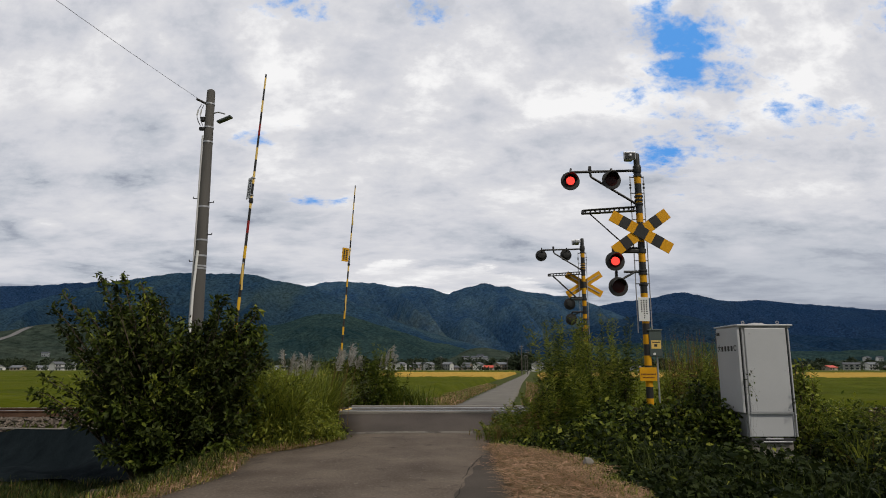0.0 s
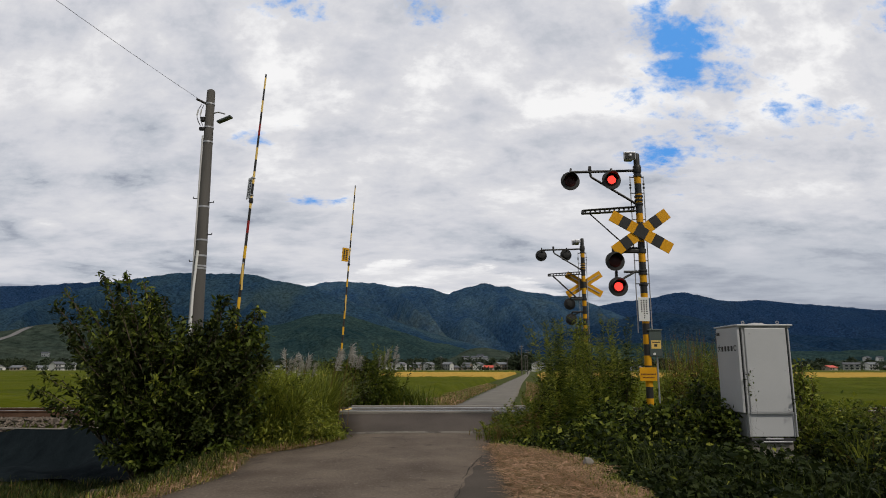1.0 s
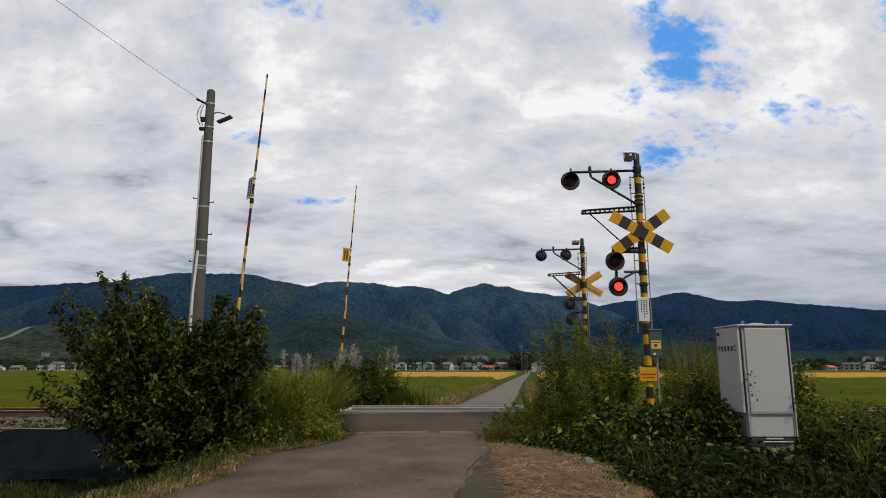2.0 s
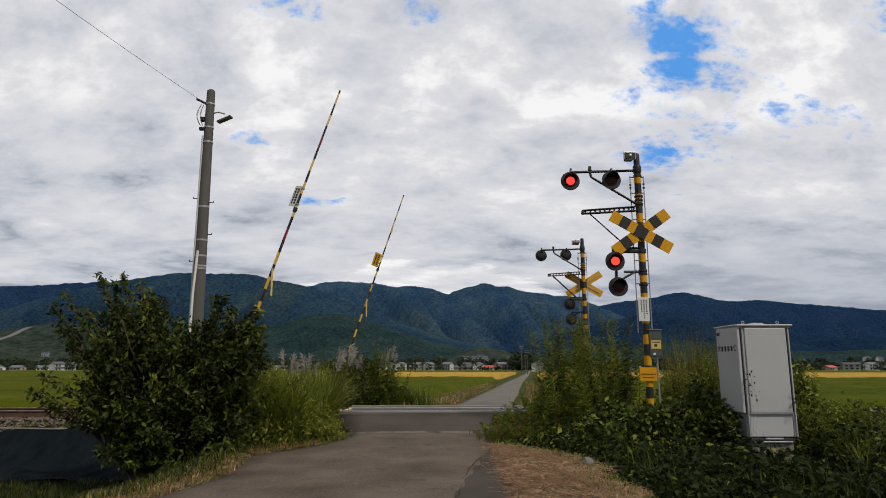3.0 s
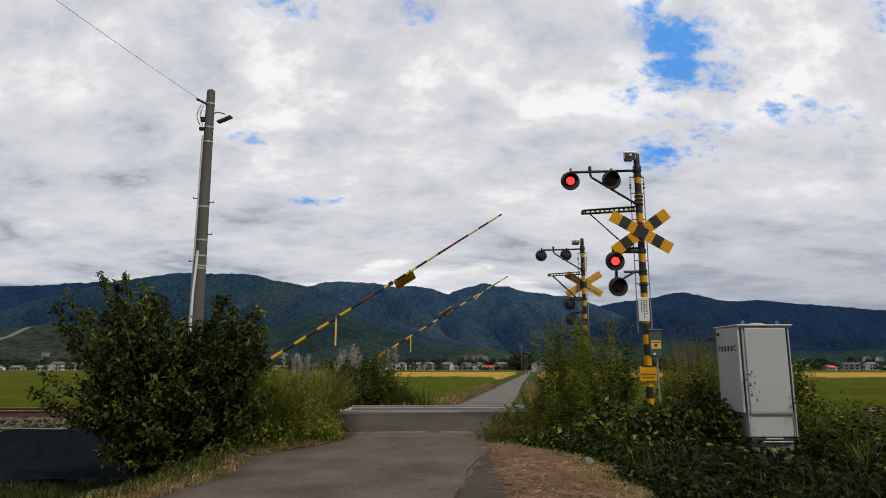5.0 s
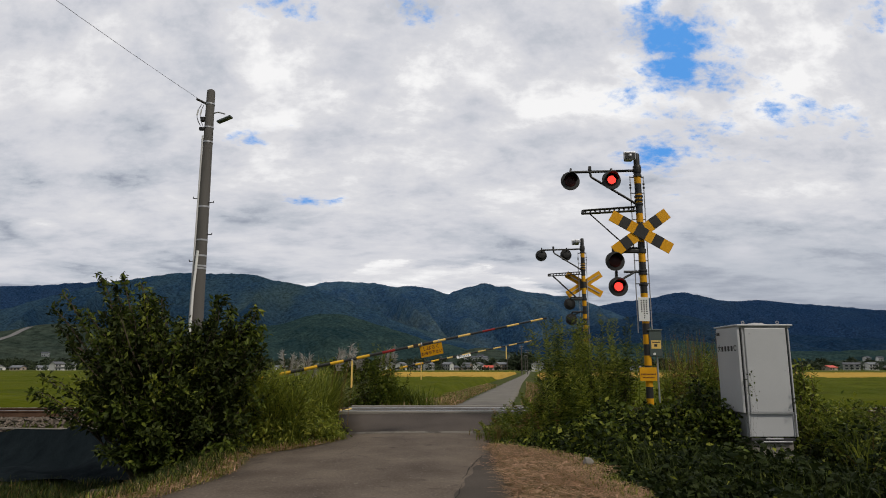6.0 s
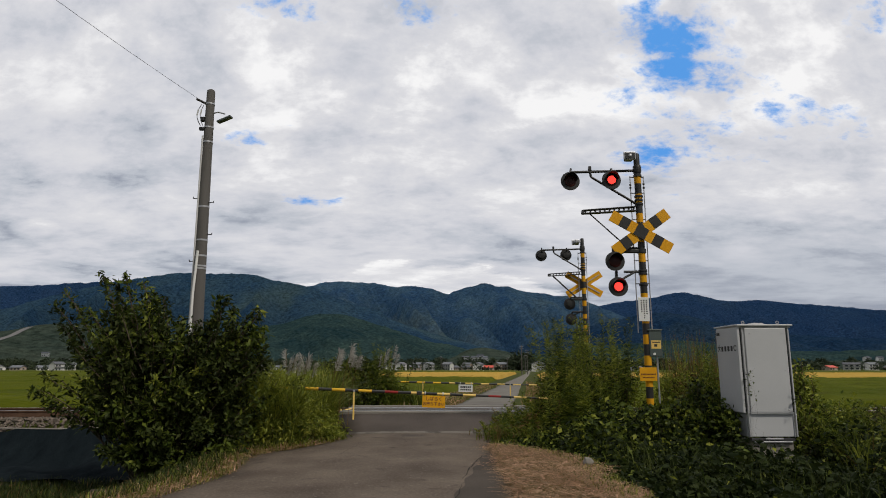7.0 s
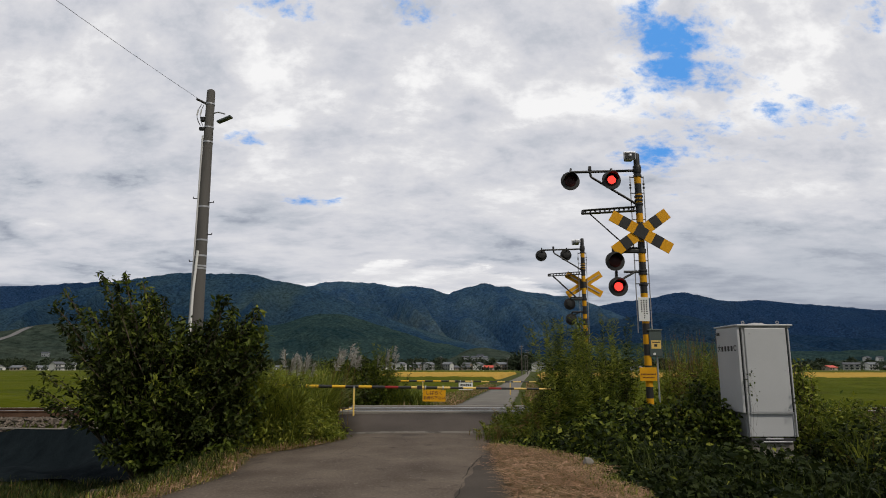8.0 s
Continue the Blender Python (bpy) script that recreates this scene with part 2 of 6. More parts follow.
def cloud_mat():
    """Clouds on a high sheet: broken layers with a few blue gaps, in u = x / y (sideways) and w = height / y (up) of the sheet's own space."""
    m = bpy.data.materials.new("cloud_layer")
    m.use_nodes = True
    n, l = m.node_tree.nodes, m.node_tree.links
    n.clear()

    def math_node(op, a, b=None, c=None):
        k = n.new("ShaderNodeMath")
        k.operation = op
        for i, v in enumerate((a, b, c)):
            if v is not None:
                if isinstance(v, (int, float)):
                    k.inputs[i].default_value = v
                else:
                    l.new(v, k.inputs[i])
        return k.outputs["Value"]

    def noise_node(vec, scale, detail, rough=0.55, distortion=0.0):
        k = n.new("ShaderNodeTexNoise")
        k.inputs["Scale"].default_value, k.inputs["Detail"].default_value = scale, detail
        k.inputs["Roughness"].default_value, k.inputs["Distortion"].default_value = rough, distortion
        l.new(vec, k.inputs["Vector"])
        return k.outputs["Fac"]

    def smooth(v, lo, hi, to0=0.0, to1=1.0):
        k = n.new("ShaderNodeMapRange")
        k.interpolation_type = "SMOOTHSTEP"
        l.new(v, k.inputs["Value"])
        for key, val in (("From Min", lo), ("From Max", hi), ("To Min", to0), ("To Max", to1)):
            k.inputs[key].default_value = val
        return k.outputs["Result"]

    tc, sep, comb = n.new("ShaderNodeTexCoord"), n.new("ShaderNodeSeparateXYZ"), n.new("ShaderNodeCombineXYZ")
    l.new(tc.outputs["Object"], sep.inputs["Vector"])
    u = math_node("DIVIDE", sep.outputs["X"], sep.outputs["Y"])
    w = math_node("DIVIDE", CLOUD_Z, sep.outputs["Y"])
    v = math_node("LOGARITHM", w, math.e)
    l.new(math_node("MULTIPLY", u, 1.0), comb.inputs["X"])
    l.new(math_node("MULTIPLY", v, 0.72), comb.inputs["Y"])
    base = noise_node(comb.outputs["Vector"], 4.2, 8, 0.5, 0.3)
    puffs = noise_node(comb.outputs["Vector"], 11.0, 9, 0.6, 0.15)
    fine = noise_node(comb.outputs["Vector"], 30.0, 6, 0.62, 0.1)
    density = math_node("MULTIPLY_ADD", puffs, 0.42, math_node("MULTIPLY_ADD", fine, 0.20, math_node("MULTIPLY", base, 0.90)))
    # density runs about 0.5 to 0.95
    bright = smooth(density, 0.47, 1.02)
    ramp = n.new("ShaderNodeValToRGB")
    cr = ramp.color_ramp
    cr.elements[0].position, cr.elements[0].color = 0.0, (0.31, 0.34, 0.41, 1)
    cr.elements[1].position, cr.elements[1].color = 1.0, (0.92, 0.915, 0.92, 1)
    e = cr.elements.new(0.18)
    e.color = (0.49, 0.52, 0.58, 1)
    e = cr.elements.new(0.45)
    e.color = (0.625, 0.635, 0.685, 1)
    e = cr.elements.new(0.72)
    e.color = (0.715, 0.715, 0.745, 1)
    # the layer is thicker and greyer towards the mountains
    shade = math_node("ADD", math_node("MULTIPLY", bright, smooth(w, 0.1, 0.3, 0.75, 1.0)), smooth(w, 0.12, 0.4, -0.06, 0.10))
    # low grey rolls on one side, and a white bank over the middle summits
    low = math_node("SUBTRACT", 1.0, smooth(w, 0.10, 0.30))
    shade = math_node("MULTIPLY", shade, math_node("SUBTRACT", 1.0, math_node("MULTIPLY", math_node("MULTIPLY", low, smooth(u, 0.1, 0.5)), 0.70)))
    mid_u = math_node("ADD", u, 0.03)
    rim = math_node("SUBTRACT", math_node("MULTIPLY_ADD", puffs, 0.075, 0.132), math_node("MULTIPLY", math_node("MULTIPLY", mid_u, mid_u), 1.1))
    bank = smooth(math_node("SUBTRACT", rim, w), 0.0, 0.012)
    shade = math_node("ADD", math_node("MULTIPLY", shade, math_node("SUBTRACT", 1.0, math_node("MULTIPLY", bank, 0.7))), math_node("MULTIPLY", bank, math_node("ADD", math_node("MULTIPLY", puffs, 1.25), 0.02)))
    for gu, gw, hu, hw, amount in CLOUD_MASSES:
        d = math_node("ADD", math_node("POWER", math_node("ABSOLUTE", math_node("DIVIDE", math_node("ADD", u, -gu), hu)), 2.0), math_node("POWER", math_node("ABSOLUTE", math_node("DIVIDE", math_node("ADD", w, -gw), hw)), 2.0))
        mass = math_node("MULTIPLY", math_node("ADD", puffs, 0.45), smooth(d, 0.0, 1.9, amount, 0.0))
        shade = math_node("ADD", shade, mass)
    l.new(shade, ramp.inputs["Fac"])
    # blue gaps: (u, w, half width, half height)
    gap = None
    for gu, gw, hu, hw, lean, clear in CLOUD_GAPS:
        du = math_node("ADD", u, -gu)
        dw = math_node("ADD", w, -gw)
        du = math_node("MULTIPLY_ADD", dw, lean, du)
        d = math_node("ADD", math_node("POWER", math_node("ABSOLUTE", math_node("DIVIDE", du, hu)), 2.0), math_node("POWER", math_node("ABSOLUTE", math_node("DIVIDE", dw, hw)), 2.0))
        g = math_node("SUBTRACT", clear, math_node("MULTIPLY", math_node("SQRT", d), clear))
        gap = g if gap is None else math_node("MAXIMUM", gap, g)
    ragged = math_node("ADD", gap, math_node("MULTIPLY", math_node("ADD", math_node("MULTIPLY_ADD", fine, 0.7, puffs), -0.86), 5.5))
    open_sky = smooth(ragged, 0.0, 1.9)
    blue = n.new("ShaderNodeMix")
    blue.data_type = "RGBA"
    l.new(open_sky, blue.inputs["Factor"])
    l.new(ramp.outputs["Color"], blue.inputs["A"])
    blue.inputs["B"].default_value = (0.10, 0.33, 0.78, 1)
    em, out = n.new("ShaderNodeEmission"), n.new("ShaderNodeOutputMaterial")
    l.new(blue.outputs["Result"], em.inputs["Color"])
    em.inputs["Strength"].default_value = 1.0
    l.new(em.outputs["Emission"], out.inputs["Surface"])
    m.cycles.emission_sampling = "NONE"
    return m


# ---- mesh helpers ----
def mesh_of(name, verts, faces, mats, smooth=False, idx=None):
    me = bpy.data.meshes.new(name)
    me.from_pydata([tuple(v) for v in verts], [], [tuple(f) for f in faces])
    for mm in (mats if isinstance(mats, (list, tuple)) else [mats]):
        me.materials.append(mm)
    if idx is not None:
        me.polygons.foreach_set("material_index", np.asarray(idx, dtype=np.int32))
    if smooth:
        me.polygons.foreach_set("use_smooth", np.ones(len(me.polygons), dtype=bool))
    me.update()
    return me


def from_bm(name, bm, mat, smooth=False):
    me = bpy.data.meshes.new(name)
    bmesh.ops.recalc_face_normals(bm, faces=bm.faces)
    bm.to_mesh(me)
    bm.free()
    me.materials.append(mat)
    if smooth:
        me.polygons.foreach_set("use_smooth", np.ones(len(me.polygons), dtype=bool))
        me.set_sharp_from_angle(angle=radians(38))
    return me


def part(name, bm, mat, parent, label="", smooth=False):
    me = bm if isinstance(bm, bpy.types.Mesh) else from_bm(name, bm, mat, smooth)
    ob = new(name, me)
    ob.parent = parent
    if label:
        ob["label"] = label
    return ob


def thing(name, label, category, at=(0, 0, 0), group="", turn=0.0, kind=""):
    ob = new(name)
    ob.matrix_basis = pose(*at, 0, 0, turn)
    return tagged(ob, label, category, group, kind)


def box(size, centre=(0, 0, 0), bevel=0.0, bm=None, turn=None):
    bm = bm or bmesh.new()
    m = Matrix.Translation(centre) @ (turn or Matrix()) @ Matrix.Diagonal((*size, 1))
    made = bmesh.ops.create_cube(bm, size=1, matrix=m)
    if bevel:
        edges = list({e for v in made["verts"] for e in v.link_edges})
        bmesh.ops.bevel(bm, geom=edges, offset=bevel, segments=2, affect="EDGES", profile=0.5)
    return bm


def rod(p0, p1, r0, r1=None, seg=12, bm=None, cap=True):
    bm = bm or bmesh.new()
    p0, p1 = Vector(p0), Vector(p1)
    d = p1 - p0
    m = Matrix.Translation((p0 + p1) / 2) @ d.to_track_quat("Z", "Y").to_matrix().to_4x4()
    bmesh.ops.create_cone(bm, cap_ends=cap, segments=seg, radius1=r0, radius2=r0 if r1 is None else r1, depth=d.length, matrix=m)
    return bm


def tube(points, r, seg=8, bm=None):
    for a, b in zip(points, points[1:]):
        bm = rod(a, b, r, seg=seg, bm=bm)
    return bm


def revolve(profile, centre=(0, 0, 0), axis="Z", seg=24, bm=None):
    """profile: (radius, height) pairs, turned round the axis."""
    bm = bm or bmesh.new()
    rings = []
    for r, h in profile:
        ring = []
        for i in range(seg):
            a = 2 * math.pi * i / seg
            q = (r * math.cos(a), r * math.sin(a), h)
            if axis == "Y":
                q = (q[0], q[2], q[1])
            ring.append(bm.verts.new(Vector(q) + Vector(centre)))
        rings.append(ring)
    for a, b in zip(rings, rings[1:]):
        for i in range(seg):
            bm.faces.new((a[i], a[(i + 1) % seg], b[(i + 1) % seg], b[i]))
    bm.faces.new(rings[0])
    bm.faces.new(rings[-1])
    return bm


def sweep(name, points, r, mat, seg=6):
    """One unbroken round strand along the points."""
    P = np.array([tuple(p) for p in points])
    T = np.gradient(P, axis=0)
    A = np.cross(T, (0.1, 0.2, 1.0))
    A /= np.linalg.norm(A, axis=1)[:, None]
    B = np.cross(T, A)
    B /= np.linalg.norm(B, axis=1)[:, None]
    v = np.concatenate([[p + r * (a * math.cos(t) + b * math.sin(t)) for t in np.linspace(0, 2 * math.pi, seg, endpoint=False)] for p, a, b in zip(P, A, B)])
    f = [(j * seg + i, j * seg + (i + 1) % seg, (j + 1) * seg + (i + 1) % seg, (j + 1) * seg + i) for j in range(len(P) - 1) for i in range(seg)]
    return mesh_of(name, v, f, mat, True)


def writing(name, text, size, mat, parent, m, label="", bold=0.0):
    """Raised lettering, as a mesh, centred on the pose m in the parent's space."""
    cu = bpy.data.curves.new("lettering", "FONT")
    cu.body, cu.size, cu.align_x, cu.align_y, cu.extrude, cu.offset = text, size, "CENTER", "CENTER", 0.0015, bold
    tmp = new("lettering", cu)
    me = bpy.data.meshes.new_from_object(tmp.evaluated_get(bpy.context.evaluated_depsgraph_get()))
    bpy.data.objects.remove(tmp)
    me.materials.clear()
    me.materials.append(mat)
    ob = part(name, me, mat, parent, label)
    ob.matrix_basis = m
    return ob


# ---- the lie of the land ----
TRACK_Y = 16.75


def smoothstep(a, b, x):
    t = np.clip((np.asarray(x, float) - a) / (b - a), 0, 1)
    return t * t * (3 - 2 * t)


def bulge(y):
    """The near road is wider on its west side just before the crossing."""
    return 0.33 * np.exp(-((np.asarray(y, float) - 10.9) / 1.3) ** 2)


def straw_edge(y):
    """Where the cut grass ends and the vines begin."""
    return 1.0 + 1.35 * (1 - smoothstep(10.6, 12.6, y))


def road_x(y):
    y = np.asarray(y, float)
    return -0.5 + 0.14 * (y - 13.4) - bulge(y)


def road_half(y):
    return 1.55 + 1.1 * bulge(y) + 0.95 * (1 - smoothstep(4.0, 13.0, y)) + 0.75 * smoothstep(13.6, 15.6, y) * (1 - smoothstep(18.2, 21.0, y))


def road_z(y):
    return np.interp(y, [-50, 8, 13.95, 15.7, 17.9, 20.5, 33, 100, 224, 450], [0, 0.0, 0.05, 0.35, 0.35, 0.10, -0.02, -0.75, -1.7, -2.35])


def wobble(x, y, s):
    return (np.sin(x * s * 1.3 + 1.7 * np.sin(y * s * 0.7)) + np.sin(y * s * 1.1 + 2.1 * np.sin(x * s * 0.6 + 1))) * 0.5


def land_z(x, y):
    x, y = np.asarray(x, float), np.asarray(y, float)
    near_left = -0.15 - 0.55 * smoothstep(3.2, 6.0, -x) * (1 - smoothstep(14.0, 15.6, y))
    near_right = -0.05 - 0.15 * smoothstep(2.5, 6, x)
    near = np.where(x < 0, near_left, near_right)
    far = -0.45 - 0.0045 * np.clip(y - 25, 0, 430)
    z = near + (far - near) * smoothstep(18.6, 21.5, y)
    bed = np.minimum(smoothstep(14.9, 15.9, y), 1 - smoothstep(17.6, 18.7, y))
    z = z * (1 - bed) + 0.14 * bed
    return z + 0.05 * wobble(x, y, 1.1) * (1 - bed) * (y < 60)


def ground_z(x, y):
    d = np.abs(np.asarray(x, float) - road_x(y)) - road_half(y)
    k = smoothstep(0.15, 1.5, d)
    rz = road_z(y) - 0.07 + 0.05 * smoothstep(-0.1, 0.1, d)
    z = rz * (1 - k) + land_z(x, y) * k
    return np.where(np.asarray(y, float) > 460, land_z(x, y), z)


def spread(near, step, far, growth):
    v = list(np.arange(0, near, step))
    s = step
    while v[-1] < far:
        s *= growth
        v.append(v[-1] + s)
    return v


gx = spread(14, 0.3, 4900, 1.13)
gx = np.array([-a for a in gx[:0:-1]] + gx)
gy = spread(26, 0.3, 4900, 1.10)
gy = np.array([-a for a in spread(6, 1.0, 600, 1.5)[:0:-1]] + gy)
X, Y = np.meshgrid(gx, gy)
Z = ground_z(X, Y)
ny, nx = X.shape
quad = [(j * nx + i, j * nx + i + 1, (j + 1) * nx + i + 1, (j + 1) * nx + i) for j in range(ny - 1) for i in range(nx - 1)]
ground = new("ground", mesh_of("ground", np.stack([X.ravel(), Y.ravel(), Z.ravel()], 1), quad, M["ground"], True))
tagged(ground, "rough grassy ground of the valley floor", "ground", kind="structure")


def strip(name, ys, mat, label, half=None, lift=0.0, shift=0.0, columns=9, category="road"):
    """A slab of road that follows the centre line, with a turned-down edge."""
    vs, fs, cols = [], [], columns
    for y in ys:
        h = float(road_half(y)) if half is None else half
        c, z = float(road_x(y)) + shift * float(1 - smoothstep(24, 95, y)), float(road_z(y)) + lift
        us = [-1] + list(np.linspace(-1, 1, cols)) + [1]
        for k, u in enumerate(us):
            edge = 0.06 * math.sin(y * 2.3 + u) * (abs(u) == 1) + 0.05 * math.sin(y * 5.1 + 2 * u) * (abs(u) == 1)
            vs.append((c + u * h + edge, y, z - 0.1 if k in (0, cols + 1) else z + 0.03 * (1 - u * u)))
    w = cols + 2
    for j in range(len(ys) - 1):
        fs += [(j * w + i, j * w + i + 1, (j + 1) * w + i + 1, (j + 1) * w + i) for i in range(w - 1)]
    return tagged(new(name, mesh_of(name, vs, fs, mat, True)), label, category, kind="structure")


road_approach = strip("road_approach", np.append(np.arange(-8, 13.9, 0.2), 13.97), M["asphalt"], "worn grey asphalt farm road before the crossing")
strip("road_ramp", np.linspace(14.10, 15.72, 8), M["ramp"], "darker asphalt ramp up to the rails")
strip("road_far", np.concatenate([np.linspace(17.95, 40, 40), np.linspace(41, 440, 90)]), M["farm_road"], "narrow grey farm road through the paddies", half=0.98, shift=0.5)
strip("road_joint", np.linspace(13.96, 14.11, 3), M["joint"], "pale concrete joint across the road", lift=0.004)

# cloud sheet and mountains
CLOUD_Z = 420.0
CLOUD_GAPS = [(0.390, 0.560, 0.105, 0.070, 0.15, 2.9), (0.400, 0.495, 0.066, 0.072, 0.0, 2.7), (0.356, 0.346, 0.065, 0.055, 0.0, 1.5), (0.582, 0.411, 0.10, 0.034, 0.3, 0.9), (-0.287, 0.618, 0.09, 0.034, 0.0, 1.3), (-0.035, 0.604, 0.045, 0.045, 0.3, 1.0), (-0.211, 0.264, 0.045, 0.011, 0.0, 1.2), (-0.318, 0.371, 0.035, 0.016, 0.0, 0.6), (0.74, 0.586, 0.07, 0.025, 0.2, 0.85), (0.465, 0.487, 0.07, 0.08, 0.8, 1.2), (0.42, 0.41, 0.09, 0.06, 0.9, 0.8)]
# masses of cloud: u, w, half width, half height, lighter (+) or greyer (-)
CLOUD_MASSES = [(0.195, 0.426, 0.11, 0.05, 0.26), (-0.139, 0.528, 0.17, 0.07, 0.16), (-0.09, 0.446, 0.11, 0.06, 0.22), (-0.68, 0.34, 0.22, 0.09, -0.34), (-0.657, 0.219, 0.035, 0.014, 0.45), (-0.532, 0.203, 0.2, 0.05, -0.10), (0.034, 0.327, 0.16, 0.045, -0.10), (0.50, 0.215, 0.12, 0.035, 0.05), (-0.60, 0.50, 0.25, 0.12, -0.10), (0.62, 0.52, 0.10, 0.06, 0.16), (0.25, 0.62, 0.16, 0.05, 0.12)]
cs_x, cs_y = 5200, np.array([330, 700, 1400, 2600, 4960])
cloud_vs = [(sx * cs_x, y, CLOUD_Z) for y in cs_y for sx in (-1, 1)]
cloud_layer = new("cloud_layer", mesh_of("cloud_layer", cloud_vs, [(2 * i, 2 * i + 1, 2 * i + 3, 2 * i + 2) for i in range(4)], cloud_mat()))
tagged(cloud_layer, "broken grey and white cloud layer with blue gaps", "clouds", kind="structure")


def mountain_range(name, label, y0, depth, peaks, span, rough, mat, seed):
    """A range of forested hills: summits and saddles (x, height), spurs and gullies running down to the plain in front."""
    nx_, ny_ = 620, 60
    xs, t = np.linspace(span[0], span[1], nx_), np.linspace(0, 1, ny_)
    Xm, T = np.meshgrid(xs, t)
    at, high = [p[0] for p in peaks], [p[1] for p in peaks]
    crest = np.interp(xs, at, high)
    k = np.hanning(17) / np.hanning(17).sum()
    crest = np.convolve(np.pad(crest, 8, mode="edge"), k, "valid")
    crest = crest + rough * np.array([6 * noise.noise(Vector((x * 0.02, seed, 0))) + 2.5 * noise.noise(Vector((x * 0.06, seed, 3))) + 1.0 * noise.noise(Vector((x * 0.2, seed, 5))) for x in xs])
    Zm = np.zeros_like(Xm)
    for j in range(ny_):
        for i in range(nx_):
            tt = t[j]
            p = Vector((xs[i] * 0.008 + seed + 0.5 * tt, tt * 2.6, seed * 1.7))
            spur = noise.multi_fractal(p, 0.9, 2.1, 5) - 1.0
            ridge = 1 - abs(noise.noise(Vector((xs[i] * 0.0085 + seed * 3 + 1.1 * math.sin(tt * 2.5), tt * 0.8, seed)))) * 2
            up = min(1.0, tt / 0.72)
            fall = 1 - max(0, (tt - 0.72) / 0.28) ** 2 * 0.8
            mid = up * (1 - up) ** 1.5 * 5.4
            z = crest[i] * (up ** 1.25) * fall + crest[i] * rough * mid * (0.12 * spur + 0.62 * (ridge - 0.5))
            z += crest[i] * 0.012 * noise.noise(Vector((xs[i] * 0.05, tt * 9, seed)))
            Zm[j, i] = max(z, -8) if j else -8
    Ym = y0 + T * depth
    f = [(j * nx_ + i, j * nx_ + i + 1, (j + 1) * nx_ + i + 1, (j + 1) * nx_ + i) for j in range(ny_ - 1) for i in range(nx_ - 1)]
    return tagged(new(name, mesh_of(name, np.stack([Xm.ravel(), Ym.ravel(), Zm.ravel()], 1), f, mat, True)), label, "mountains", kind="structure")


# blue distance haze is mixed into the forest colours, least in the foothills
MT_FAR = mountain_mat("hazy_far_forest", (0.030, 0.074, 0.158), (0.045, 0.094, 0.178), (0.058, 0.105, 0.165), 0.14)
MT_BACK = mountain_mat("hazy_back_forest", (0.045, 0.105, 0.192), (0.096, 0.171, 0.222), (0.188, 0.232, 0.165), 0.13)
MT_LEFT = mountain_mat("hazy_dark_forest", (0.037, 0.087, 0.148), (0.069, 0.129, 0.166), (0.106, 0.158, 0.132), 0.13)
MT_RIGHT = mountain_mat("hazy_shoulder_forest", (0.018, 0.050, 0.104), (0.036, 0.074, 0.124), (0.048, 0.084, 0.112), 0.13)
MT_NEAR = mountain_mat("hazy_foothill_forest", (0.032, 0.070, 0.076), (0.078, 0.128, 0.106), (0.100, 0.148, 0.102), 0.16)
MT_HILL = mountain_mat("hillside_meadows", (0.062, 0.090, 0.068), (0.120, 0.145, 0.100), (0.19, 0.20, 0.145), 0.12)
mountain_range("mountain_range_far", "distant forested ridge under cloud, coloured blue for haze", 2300, 520, [(-3200, 305), (-2602, 320), (-1884, 334), (-1740, 337), (-1429, 354), (-1160, 301), (-677, 205), (395, 205), (611, 234), (732, 265), (852, 277), (925, 291), (1003, 312), (1093, 294), (1175, 272), (1258, 270), (1343, 277), (1473, 260), (1639, 250), (1871, 229), (2418, 193), (3200, 165)], (-3200, 3200), 0.45, MT_FAR, 3.1)
mountain_range("mountain_range_back", "forested mountains with gullies behind a valley, coloured blue for haze", 1700, 600, [(-1200, 150), (-922, 202), (-581, 240), (-439, 269), (-391, 286), (-315, 280), (-257, 279), (-180, 272), (-151, 258), (-126, 270), (-94, 270), (-36, 255), (11, 236), (54, 252), (98, 267), (146, 277), (203, 263), (317, 244), (413, 234), (488, 217), (600, 164), (711, 107), (967, 14), (1200, 0)], (-1200, 1200), 0.9, MT_BACK, 7.7)
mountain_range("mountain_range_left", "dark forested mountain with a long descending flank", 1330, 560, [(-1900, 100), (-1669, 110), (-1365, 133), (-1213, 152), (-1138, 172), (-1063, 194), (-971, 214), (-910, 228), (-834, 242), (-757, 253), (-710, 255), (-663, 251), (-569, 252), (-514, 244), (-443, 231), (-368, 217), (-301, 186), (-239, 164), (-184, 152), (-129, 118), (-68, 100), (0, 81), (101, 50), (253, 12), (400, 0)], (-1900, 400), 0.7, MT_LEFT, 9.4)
mountain_range("mountain_range_right", "dark forested shoulder below the far ridge, coloured blue for haze", 1330, 500, [(60, 0), (113, 12), (263, 70), (354, 93), (445, 118), (521, 136), (597, 142), (671, 127), (774, 103), (893, 85), (1042, 76), (1173, 70), (1500, 54), (1700, 50)], (60, 1700), 0.6, MT_RIGHT, 21.3)
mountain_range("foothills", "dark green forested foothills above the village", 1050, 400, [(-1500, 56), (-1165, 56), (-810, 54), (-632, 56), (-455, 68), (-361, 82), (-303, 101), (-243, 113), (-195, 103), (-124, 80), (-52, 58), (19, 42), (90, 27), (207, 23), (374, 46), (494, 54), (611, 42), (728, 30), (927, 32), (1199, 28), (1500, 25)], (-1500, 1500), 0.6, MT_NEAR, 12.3)
